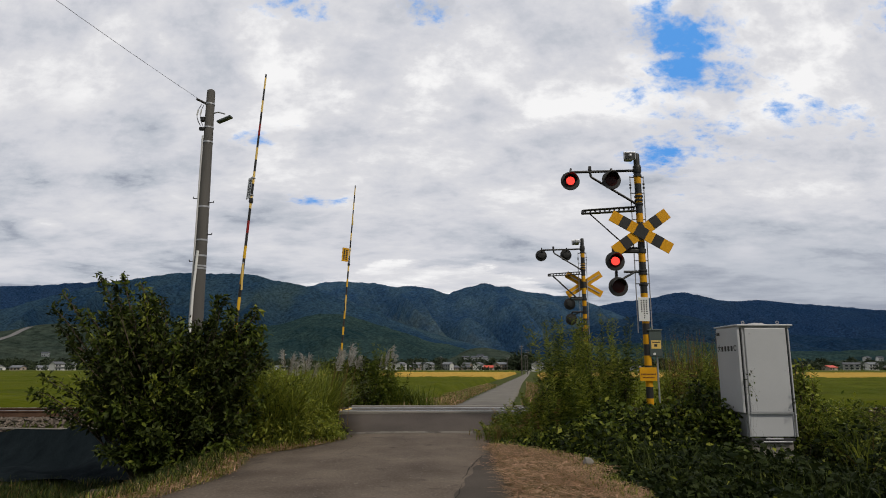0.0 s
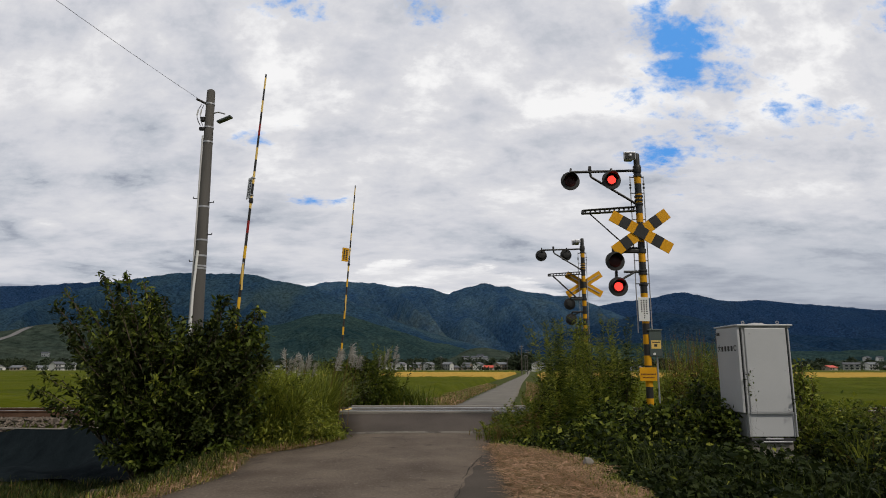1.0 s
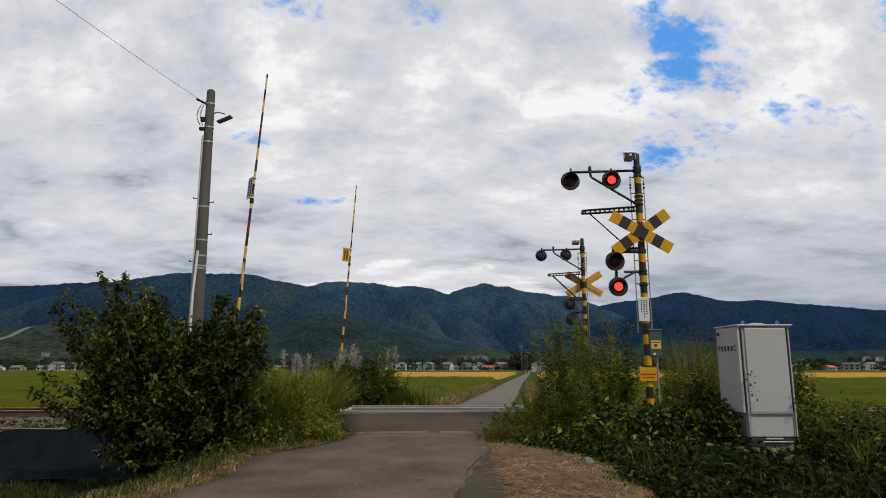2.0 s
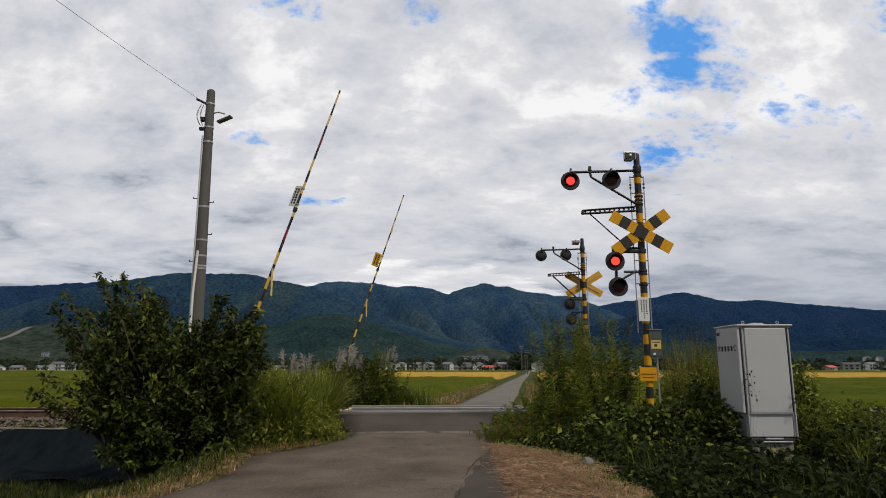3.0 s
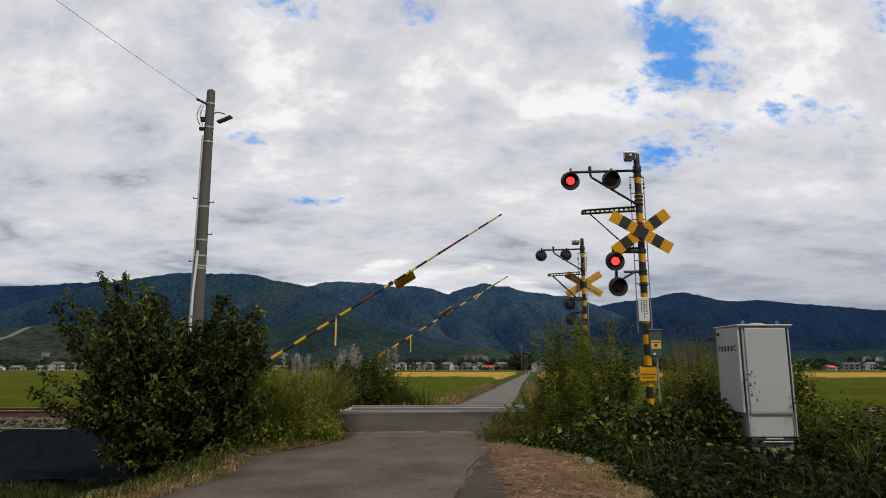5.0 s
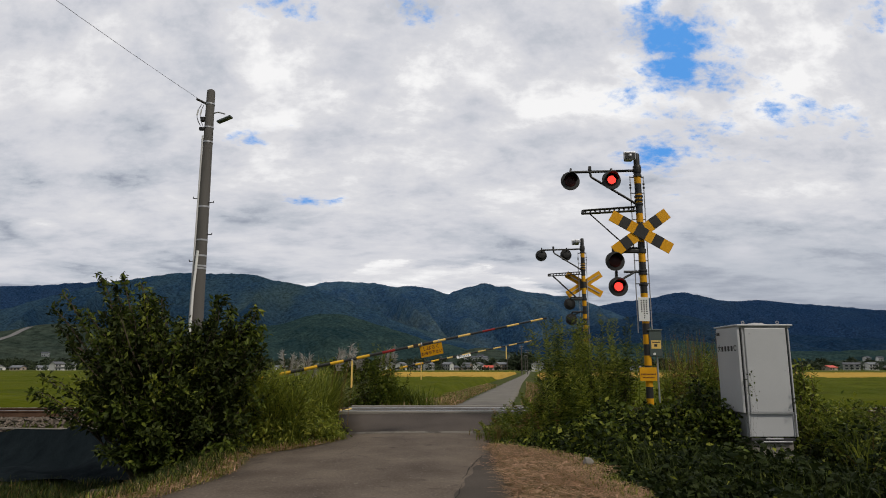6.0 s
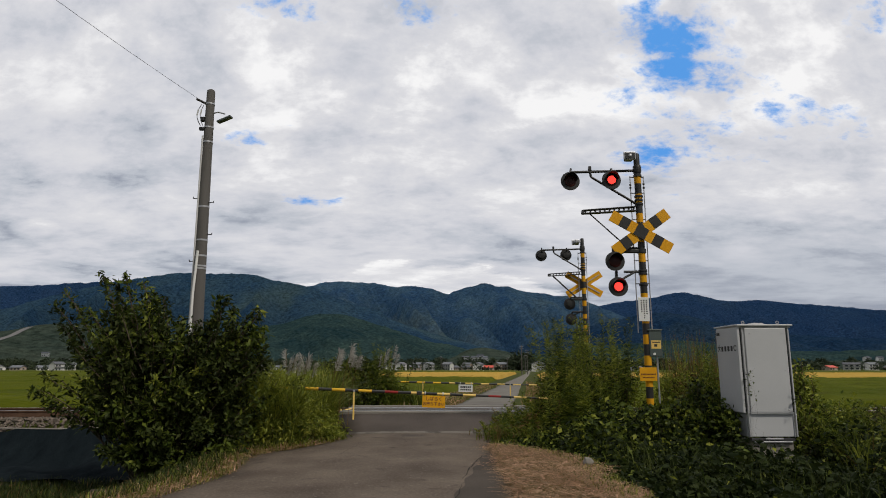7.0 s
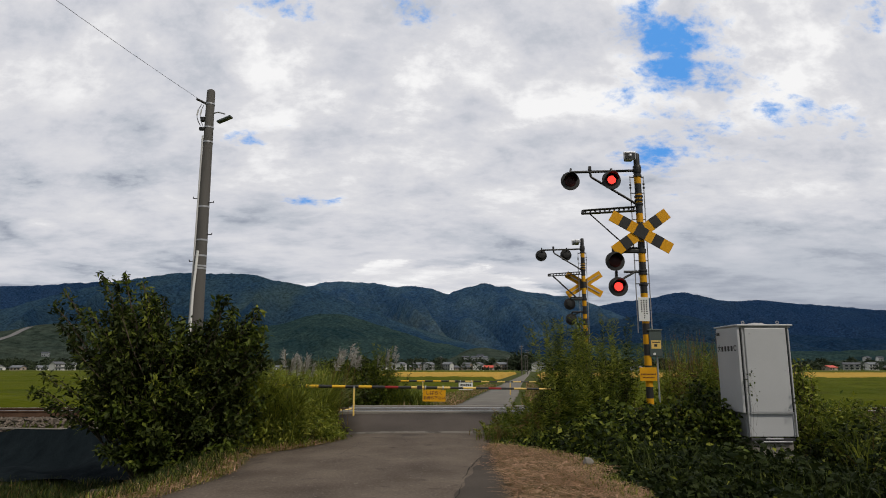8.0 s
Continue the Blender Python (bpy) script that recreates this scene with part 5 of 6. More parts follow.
grass_patch("russet_grass", "low russet seeding grass at the road edge", x, y, 0.34, 0.010, ["grass_russet", "grass"], [0.45, 0.55], 24, (0.3, 1.2))
x, y = R.uniform(5.1, 6.6, 900), R.uniform(14.2, 15.0, 900)
grass_patch("seeding_grass", "tall russet and green seeding grass", x, y, 2.3, 0.014, ["grass_russet", "leaf_light", "grass"], [0.5, 0.2, 0.3], 25, (0.05, 0.4))
x, y = R.uniform(-4.2, -2.75, 1300), R.uniform(12.05, 12.5, 1300)
grass_patch("roadside_grass", "arching green grass before the barrier", x, y, 1.75, 0.015, ["grass", "leaf_light"], [0.55, 0.45], 20, (0.35, 1.1))
x, y = R.uniform(5.9, 9.5, 3200), R.uniform(9.4, 12.2, 3200)
keep = (x > 6.0) & ~((x < 6.2) & (y > 10)) & (y > 9.6 + 0.4 * np.sin(3 * x))
grass_patch("bank_grass", "rank green grass beside the cabinet", x[keep], y[keep], 0.85, 0.017, ["grass", "leaf_light", "grass_russet"], [0.6, 0.25, 0.15], 27, (0.2, 0.9))
# lawn along the near left, and verge
x, y = R.uniform(-9.5, -2.6, 30000), R.uniform(6.2, 12.4, 30000)
keep = x < road_x(y) - road_half(y) - 0.1
grass_patch("verge_grass", "dark short grass sloping down from the road", x[keep], y[keep], 0.20, 0.012, ["grass", "leaf_dark", "grass_russet"], [0.07, 0.87, 0.06], 28, (0.2, 1.0))
x = R.uniform(-4.6, -1.6, 20000)
y = R.uniform(6.5, 13.2, 20000)
e = road_x(y) - road_half(y) - x
keep = (e > -0.18) & (e < 0.22 + 0.4 * R.uniform(0, 1, 20000))
grass_patch("edge_grass", "yellowing grass along the asphalt edge", x[keep], y[keep], 0.19, 0.010, ["grass", "leaf_light", "grass_russet", "straw"], [0.40, 0.2, 0.15, 0.25], 29, (0.3, 1.3))


def straw_bed(name, label, x, y, seed, n_len=0.2):
    rng = np.random.default_rng(seed)
    n = len(x)
    P = on_ground(x, y, 0.0) + np.stack([np.zeros(n), np.zeros(n), rng.uniform(0.015, 0.07, n)], 1)
    me = blades(name, P, np.full(n, n_len) * rng.uniform(0.5, 1.3, n), np.full(n, 1.0), np.full(n, 0.008) * rng.uniform(0.6, 1.5, n), ["straw", "grass_russet"], rng, rng.choice(2, n, p=[0.72, 0.28]))
    co = np.empty(len(me.vertices) * 3)
    me.vertices.foreach_get("co", co)
    co = co.reshape(n, 10, 3)
    co[:, :, 2] = P[:, None, 2] + (co[:, :, 2] - P[:, None, 2]) * 0.16
    co[:, :, :2] = P[:, None, :2] + (co[:, :, :2] - P[:, None, :2]) * 1.6
    me.vertices.foreach_set("co", co.ravel())
    return tagged(new(name, me), label, "cut grass", kind="stuff")


n = 24000
x, y = R.uniform(0.6, 2.7, n), R.uniform(6.4, 12.4, n)
edge = road_x(y) + road_half(y)
keep = (x > edge - 0.12 + 0.1 * np.sin(y * 3)) & (x < straw_edge(y) + 0.15 * np.sin(y * 4))
straw_bed("cut_grass", "dry tan cut grass lying at the roadside", x[keep], y[keep], 31)
y = R.uniform(6.4, 12.2, 2600)
x = straw_edge(y) + 0.1 - np.abs(R.normal(0, 0.28, 2600))
grass_patch("tuft_grass", "green tufts growing through the cut grass", x, y, 0.14, 0.010, ["grass", "leaf_light", "straw"], [0.5, 0.3, 0.2], 30, (0.3, 1.2))
y = R.uniform(6.3, 12.6, 4200)
x = road_x(y) - road_half(y) + 0.12 - np.abs(R.normal(0, 0.22, 4200))
straw_bed("cut_grass_edge", "dry tan grass clippings along the road edge", x, y, 32, 0.16)


def plume(at, height, lean, seed, group):
    """A pampas stalk with a feathery head."""
    rng = np.random.default_rng(seed)
    s = thing("pampas_plume", "silvery pampas plume on a tall stalk", "pampas grass", at, group)
    pts = [Vector((lean * t * t, 0.05 * t, height * t)) for t in np.linspace(0, 1, 7)]
    part("stalk", tube(pts, 0.006, 5), M["grass_russet"], s)
    n = 90
    t = rng.uniform(0.82, 1.0, n)
    P = np.stack([lean * t * t, 0.05 * t, height * t], 1)
    D = np.stack([rng.normal(0.5 * np.sign(lean or 1), 0.35, n), rng.normal(0, 0.3, n), rng.uniform(-0.1, 1.0, n)], 1)
    part("plume_head", leaf_mesh("plume_head", P, D, rng.uniform(0.07, 0.17, n), M["plume"], rng, 0.06), None, s, "feathery silvery seed head")
    SWAY.append((s, np.array(at), 1.6, seed))
    return s


for k, (px, py, ph, pl) in enumerate(((-3.55, 14.2, 1.95, 0.18), (-3.42, 14.3, 2.15, -0.12), (-3.3, 14.1, 1.85, 0.1), (-3.18, 14.3, 1.95, 0.16), (-3.05, 14.2, 1.75, 0.2), (-4.2, 13.9, 1.9, -0.15), (-2.45, 14.6, 1.85, 0.15), (-2.35, 14.7, 2.0, 0.25), (-2.25, 14.5, 1.8, 0.2), (-2.15, 14.7, 1.75, 0.22), (-2.2, 20.3, 1.75, 0.2), (-2.0, 20.4, 1.85, 0.25), (-1.95, 20.3, 1.65, 0.15), (-2.55, 14.5, 1.9, 0.2), (-3.48, 14.0, 2.05, 0.22), (-3.36, 14.4, 1.9, 0.3), (-2.95, 14.3, 1.9, -0.2), (-2.6, 14.2, 1.8, 0.32), (-2.3, 14.3, 1.95, 0.3), (-4.0, 14.0, 1.8, 0.25), (-1.7, 20.4, 1.6, 0.2), (-1.85, 20.5, 1.9, 0.3), (-2.4, 20.3, 1.7, -0.2))):
    plume((px, py, float(ground_z(px, py))), ph * (0.9 if py < 18 else 1.15), pl, 60 + k, "pampas plumes")


# kudzu over the bank
def kudzu(seed):
    rng = np.random.default_rng(seed)
    n = 66000
    x, y = rng.uniform(0.8, 9.8, n), rng.uniform(6.2, 13.6, n)
    border = straw_edge(y) + 0.05
    keep = (x > border + 0.12 * np.sin(y * 5)) & ~((x > 4.86) & (x < 5.74) & (y > 10.40) & (y < 11.25)) & ~((x > 4.7) & (x < 5.9) & (y > 10.0) & (y < 10.5) & (rng.uniform(0, 1, n) < 0.6))
    x, y = x[keep], y[keep]
    n = len(x)
    rise = np.minimum(1, (x - straw_edge(y)) / 0.8)
    lumps_h = 0.34 + 0.16 * wobble(x, y, 1.7) + 0.10 * wobble(x + 3, y * 1.3, 4.1)
    mound = 0.42 * np.exp(-((x - 4.2) / 0.9) ** 2 - ((y - 11.6) / 0.9) ** 2) + 0.3 * np.exp(-((x - 3.0) / 0.8) ** 2 - ((y - 12.6) / 0.8) ** 2) + 0.35 * np.exp(-((x - 6.3) / 0.5) ** 2 - ((y - 10.2) / 0.9) ** 2)
    front = 1 - 0.75 * np.exp(-((x - 5.35) / 0.7) ** 2 - ((y - 9.7) / 0.8) ** 2)
    h = np.maximum(0.05, rise * (lumps_h + mound) * front) * rng.uniform(0.35, 1.15, n)
    P = on_ground(x, y) + np.stack([0 * x, 0 * x, h], 1)
    D = np.stack([rng.normal(0, 1, n), rng.normal(-0.35, 1, n), rng.normal(-0.4, 0.6, n)], 1)
    # shade of the near bank is put in by choosing darker leaves there
    me = leaf_mesh("kudzu", P, D, 0.04 + 0.11 * rng.uniform(0, 1, n) ** 1.5, [M["leaf_kudzu_shaded"], M["leaf_mid"], M["leaf_light"]], rng, 1.0, np.where(rng.uniform(0, 1, n) < 0.04 + 0.50 * smoothstep(9.0, 12.0, y), rng.choice([1, 1, 1, 2], n), 0), 0.4)
    return tagged(new("kudzu", me), "dense kudzu leaves covering the bank, coloured darker nearby for shade", "vines", kind="stuff")


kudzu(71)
x, y = R.uniform(1.6, 9.6, 7000), R.uniform(6.8, 13.0, 7000)
keep = (x > straw_edge(y) + 0.4) & ~((x > 4.7) & (x < 5.85) & (y > 9.3) & (y < 11.3)) & ~((x > 5.0) & (y < 10.0))
grass_patch("vine_grass", "dark grass blades growing through the vines", x[keep], y[keep], 0.55, 0.012, ["grass", "leaf_dark", "leaf_mid"], [0.05, 0.87, 0.08], 72, (0.2, 1.1))
shrub("kudzu_mound", "kudzu vine heaped up beside the cabinet", (4.45, 11.2), 0.7,
      [(4.3, 11.3, 0.55, 0.45, 0.5, 0.45), (4.62, 10.9, 0.5, 0.25, 0.4, 0.40), (3.7, 11.6, 0.4, 0.5, 0.5, 0.4), (4.7, 11.8, 0.9, 0.3, 0.4, 0.4)],
      200, 7000, 0.085, ["leaf_kudzu_shaded", "leaf_mid", "leaf_light"], [0.38, 0.52, 0.10], 15, category="vines", width=1.2, lift=0.1, pieces=120)


for at, tips in (((4.80, 10.30), [(4.93, 10.33, 1.42), (4.96, 10.32, 1.36), (4.90, 10.32, 1.25)]), ((5.78, 10.28), [(5.64, 10.33, 1.02), (5.60, 10.33, 0.92), (5.70, 10.3, 1.12)])):
    shrub("vine_sprig", "thin leafy sprig against the cabinet door", at, 0.3, [(*tips[0], 0.04, 0.03, 0.06)], 2, 34, 0.05, ["leaf_mid", "leaf_dark"], [0.5, 0.5], 16, extra=tips, category="vine", group="sprigs", reach=0.25, lift=0.02, jitter=0.025, stem=0.1)


# ---- fields ----
def field(name, label, x0, x1, y0, y1, h, mat, seed, clear=2.6, step=None):
    """A standing crop as a block with an uneven top."""
    nx_, ny_ = 110, 70
    xs, ys = np.linspace(x0, x1, nx_), np.linspace(y0, y1, ny_)
    Xf, Yf = np.meshgrid(xs, ys)
    rng = np.random.default_rng(seed)
    if clear == "left":
        Xf = x0 + (Xf - x0) / (x1 - x0) * (road_x(Yf) - 3.2 - x0)
    if clear == "right":
        Xf = x1 - (x1 - Xf) / (x1 - x0) * (x1 - road_x(Yf) - 3.4)
    Zf = land_z(Xf, Yf) + h * (1 + 0.10 * rng.normal(0, 1, Xf.shape) + 0.06 * wobble(Xf, Yf, 0.4))
    for edge in (np.s_[0, :], np.s_[-1, :], np.s_[:, 0], np.s_[:, -1]):
        Zf[edge] = land_z(Xf[edge], Yf[edge]) - 0.05
    f = [(j * nx_ + i, j * nx_ + i + 1, (j + 1) * nx_ + i + 1, (j + 1) * nx_ + i) for j in range(ny_ - 1) for i in range(nx_ - 1)]
    return tagged(new(name, mesh_of(name, np.stack([Xf.ravel(), Yf.ravel(), Zf.ravel()], 1), f, mat)), label, "rice field", kind="stuff")


field("rice_field_green", "green rice field beyond the railway", -70, -1, 25, 100, 0.55, M["rice_green"], 81, "left")
field("rice_field_green_east", "green rice field beyond the railway", 6, 90, 25, 92, 0.55, M["rice_green"], 82, "right")
field("rice_field_gold", "ripe golden rice strip beyond the green field", -22, 8, 108, 215, 0.6, M["rice_gold"], 83, "left")
field("rice_field_gold_east", "ripe golden rice strip beside the farm road", 20, 220, 100, 190, 0.6, M["rice_gold"], 84, "right")
field("rice_field_green_west", "green rice field stretching to the village", -260, -26, 104, 250, 0.55, M["rice_green"], 85, None)
field("meadow", "dull green meadow before the village", -420, 20, 262, 350, 0.7, M["meadow"], 86, "left")
field("meadow_east", "dull green meadow before the village", 50, 420, 205, 350, 0.7, M["meadow"], 87, "right")
# edges of the fields and the farm road
y = R.uniform(19.5, 60, 9000) ** 1.0
x = road_x(y) - 0.75 - 0.6 * smoothstep(24, 95, y) - np.abs(R.normal(0, 1.2, 9000))
grass_patch("farm_verge", "pale seeding grass along the farm road", x, y, 0.30, 0.02, ["grass", "straw", "grass_russet"], [0.5, 0.32, 0.18], 91, (0.4, 1.4))
y = R.uniform(19.6, 28, 6000)
x = road_x(y) - 0.5 - R.uniform(0, 1, 6000) ** 1.3 * (4.2 - 0.12 * (y - 19.6))
grass_patch("dry_verge", "dry tan grass where the farm road leaves the crossing", x, y, 0.20, 0.018, ["straw", "grass_russet", "grass"], [0.5, 0.25, 0.25], 90, (0.4, 1.4))
y = R.uniform(19.5, 60, 4000)
x = road_x(y) + 2.0 - 0.5 * smoothstep(24, 95, y) + np.abs(R.normal(0, 0.9, 4000))
grass_patch("farm_verge_east", "pale seeding grass along the farm road", x, y, 0.5, 0.02, ["grass", "straw", "grass_russet"], [0.4, 0.3, 0.3], 92)
x, y = R.uniform(-26, 0.5, 9000), R.uniform(19.3, 25.2, 9000)
keep = x < road_x(y) - 1.0
grass_patch("track_verge", "short grass between the railway and the paddies", x[keep], y[keep], 0.38, 0.02, ["grass", "leaf_light", "straw"], [0.4, 0.2, 0.4], 93, (0.3, 1.2))
x, y = R.uniform(5.2, 22, 5000), R.uniform(18.8, 25.2, 5000)
grass_patch("track_verge_east", "short grass between the railway and the paddies", x, y, 0.55, 0.02, ["grass", "leaf_light", "grass_russet"], [0.5, 0.3, 0.2], 94)


# ---- village ----
def house(at, width, depth, wall_h, roof_h, turn, wall, roof, label, storeys):
    h = thing("house", label, "house", at, "village houses", turn)
    part("wall", box((width, depth, wall_h), (0, 0, wall_h / 2)), M[wall], h)
    bm = bmesh.new()
    w2, d2, e = width / 2 + 0.5, depth / 2 + 0.6, wall_h - 0.15
    sec = [(-d2, e), (0, e + roof_h), (d2, e), (d2, e + 0.2), (0, e + roof_h + 0.25), (-d2, e + 0.2)]
    a = [bm.verts.new((-w2, p[0], p[1])) for p in sec]
    b = [bm.verts.new((w2, p[0], p[1])) for p in sec]
    for i in range(6):
        bm.faces.new((a[i], a[(i + 1) % 6], b[(i + 1) % 6], b[i]))
    bm.faces.new((a[0], a[1], a[4], a[5]))
    bm.faces.new((a[1], a[2], a[3], a[4]))
    bm.faces.new((b[0], b[5], b[4], b[1]))
    bm.faces.new((b[1], b[4], b[3], b[2]))
    part("roof", bm, M[roof], h)
    gab = bmesh.new()
    for sx in (-width / 2 + 0.02, width / 2 - 0.02):
        gab.faces.new([gab.verts.new(p) for p in ((sx, -depth / 2, wall_h - 0.1), (sx, depth / 2, wall_h - 0.1), (sx, 0, wall_h + roof_h * 0.86))])
    part("gable", gab, M[wall], h)
    for st in range(storeys):
        for i in range(2 + int(width) % 2):
            part("window", box((width * 0.17, 0.1, 1.15), (width * (-0.31 + 0.31 * i), -depth / 2 - 0.03, 1.25 + 2.4 * st)), M["window"], h)
    part("window", box((0.1, 1.4, 1.1), (width / 2 + 0.03, 0, 1.4)), M["window"], h)
    if storeys > 1:
        bm2 = box((width + 0.6, 1.1, 0.14), (0, -depth / 2 - 0.5, 2.75), turn=pose(0, 0, 0, 14, 0, 0))
        part("porch_roof", bm2, M[roof], h)
    return h


HOUSES = [(-0.355, 360, 9, 2, "wall_white", "roof_grey"), (-0.333, 380, 11, 1, "wall_tan", "roof_grey"), (-0.31, 350, 10, 1, "wall_white", "roof_grey"), (-0.285, 400, 12, 1, "wall_white", "roof_grey"), (-0.255, 380, 10, 1, "wall_white", "roof_grey"), (-0.235, 420, 13, 1, "wall_tan", "roof_grey"), (-0.62, 380, 12, 1, "wall_white", "roof_grey"), (-0.60, 350, 10, 2, "wall_white", "roof_grey"), (-0.66, 400, 14, 1, "wall_tan", "roof_grey"), (-0.58, 420, 12, 2, "wall_white", "roof_grey"), (-0.69, 360, 9, 1, "wall_white", "roof_grey"), (-0.125, 400, 9, 1, "wall_white", "roof_grey"), (-0.065, 390, 10, 2, "wall_white", "roof_grey"), (-0.04, 420, 9, 2, "wall_tan", "roof_grey"), (-0.022, 400, 9, 2, "wall_white", "roof_grey"), (0.008, 380, 9, 2, "wall_white", "roof_grey"), (0.035, 430, 10, 1, "wall_tan", "roof_grey"), (0.055, 400, 11, 2, "wall_white", "roof_grey"), (0.071, 380, 9, 1, "wall_tan", "roof_red"), (0.089, 390, 11, 2, "wall_tan", "roof_grey"), (0.118, 420, 8, 1, "wall_white", "roof_grey"), (0.132, 400, 9, 1, "wall_white", "roof_grey"), (0.147, 320, 8, 2, "wall_white", "roof_grey"), (0.165, 380, 10, 1, "wall_tan", "roof_grey"), (0.60, 400, 22, 1, "wall_tan", "roof_red"), (0.635, 430, 18, 2, "wall_white", "roof_grey"), (0.665, 410, 14, 2, "wall_white", "roof_grey"), (0.69, 440, 16, 1, "wall_tan", "roof_grey"), (0.22, 420, 10, 2, "wall_white", "roof_grey"), (0.30, 400, 11, 1, "wall_white", "roof_grey")]
HOUSES += [(-0.155 + 0.019 * i + 0.004 * math.sin(7 * i), 400 + 45 * (i % 3), 8 + i % 4, 1 + (i * 5) % 3 // 2, ("wall_white", "wall_tan")[(i * 3) % 4 // 2], "roof_grey") for i in range(18)]
for k, (u, d, w_, st, wall, roof) in enumerate(HOUSES):
    d = d * 1.22
    hx = u * d
    lab = ("two-storey" if st > 1 else "single-storey") + (" white" if wall == "wall_white" else " tan") + " village house with a " + ("red" if roof == "roof_red" else "grey tiled") + " roof"
    house((hx, d, float(ground_z(hx, d)) - 0.05), w_ * 0.66, 5.8, 2.35 * st, 1.5, (-28, 12, 64, -8, 38)[k % 5], wall, roof, lab, st)


def far_trees(name, label, centres, seed, per=90):
    rng = np.random.default_rng(seed)
    P, S = [], []
    for cx, cy, hgt, wid in centres:
        n = int(per * max(0.6, wid * hgt / 36))
        g = float(land_z(cx, cy))
        d = unit(rng.normal(0, 1, (n, 3))) * rng.uniform(0.5, 1, (n, 1))
        P.append(np.array([cx, cy, g + hgt * 0.52]) + d * np.array([wid / 2, wid / 2, hgt * 0.52]))
        S.append(rng.uniform(0.6, 1.5, n) * min(1.6, 0.25 * wid))
    P, S = np.concatenate(P), np.concatenate(S)
    me = leaf_mesh(name, P, rng.normal(0, 1, P.shape), S, M["tree_far"], rng, 1.3, up=0.5)
    return tagged(new(name, me), label, "trees", kind="stuff")


cent = []
for _ in range(330):
    d = R.uniform(540, 625)
    cent.append((R.uniform(-0.75, 0.75) * d, d, R.uniform(5, 11), R.uniform(6, 14)))
for _ in range(190):
    d = R.uniform(430, 530)
    cent.append((R.uniform(-0.72, 0.72) * d, d, R.uniform(2.5, 7), R.uniform(2.5, 6)))
for _ in range(14):
    d = R.uniform(390, 470)
    cent.append((R.uniform(0.125, 0.16) * d, d + 60, R.uniform(9, 14), R.uniform(6, 9)))
far_trees("village_trees", "dark trees and hedges around the village", cent, 95)
# houses on the hillside are specks of white wall and roof
for k, (u, d, w_, g) in enumerate(((0.035, 660, 12, 9), (0.05, 665, 14, 9), (0.065, 670, 10, 9), (0.058, 690, 12, 11), (-0.56, 660, 12, 5), (-0.585, 670, 14, 6), (-0.545, 672, 9, 6), (-0.62, 700, 12, 14), (0.66, 690, 14, 9), (0.68, 700, 10, 9))):
    house((u * d, d, g - 3), w_ * 0.55, 5, 3.6, 1.4, 15 * (k % 3), "wall_white", "roof_grey", "white house on the hillside above the village", 1)

# poles by the farm road
for u, d, hgt in ((0.1225, 205, 9.5), (0.131, 235, 9.0), (0.128, 330, 9.0), (-0.003, 340, 8.5), (-0.165, 350, 8.5), (0.10, 350, 8.0)):
    p = thing("village_pole", "slim grey utility pole near the village", "utility pole", (u * d, d, float(ground_z(u * d, d)) - 0.1), "village poles")
    part("shaft", rod((0, 0, 0), (0, 0, hgt), 0.17, 0.11, seg=10), M["pole_concrete"], p)
    for zz in (hgt - 0.4, hgt - 1.1):
        part("cross_arm", box((1.5, 0.1, 0.1), (0, 0, zz)), M["galv"], p)

# overhead wire from the pole
wire_pts = []
a, b = Vector((-5.90, 14.44, 7.84)), Vector((-8.1, 4.2, 8.1))
for t in np.linspace(0, 1, 25):
    q = a.lerp(b, float(t))
    q.z -= 0.12 * 4 * t * (1 - t)
    wire_pts.append(q)
wire = thing("overhead_wire", "thin black overhead wire hung from the pole", "wire", (0, 0, 0))
part("strand", sweep("strand", wire_pts, 0.0042, M["wire"]), None, wire)


# ---- small things ----
def boulder(name, label, at, size, mat, seed, category="stone"):
    bm = bmesh.new()
    bmesh.ops.create_icosphere(bm, subdivisions=3, radius=1)
    for v in bm.verts:
        k = 1 + 0.28 * noise.noise(v.co * 1.6 + Vector((seed, 0, 0))) + 0.10 * noise.noise(v.co * 4 + Vector((0, seed, 0)))
        v.co = Vector((v.co.x * size[0], v.co.y * size[1], v.co.z * size[2])) * k
    ob = new(name, from_bm(name, bm, mat, True))
    ob.location = at
    return tagged(ob, label, category)


boulder("stone", "pale rounded stone in the cut grass", (2.22, 10.1, float(ground_z(2.22, 10.1)) + 0.10), (0.075, 0.065, 0.075), M["concrete"], 2)
boulder("rock", "brown mossy rock in the dark grass", (-4.85, 9.3, float(ground_z(-4.85, 9.3)) + 0.11), (0.15, 0.14, 0.17), M["stone"], 5)
boulder("red_can", "small crushed red can in the verge grass", (-3.42, 11.45, float(ground_z(-3.42, 11.45)) + 0.07), (0.075, 0.04, 0.035), M["red"], 9, "litter")


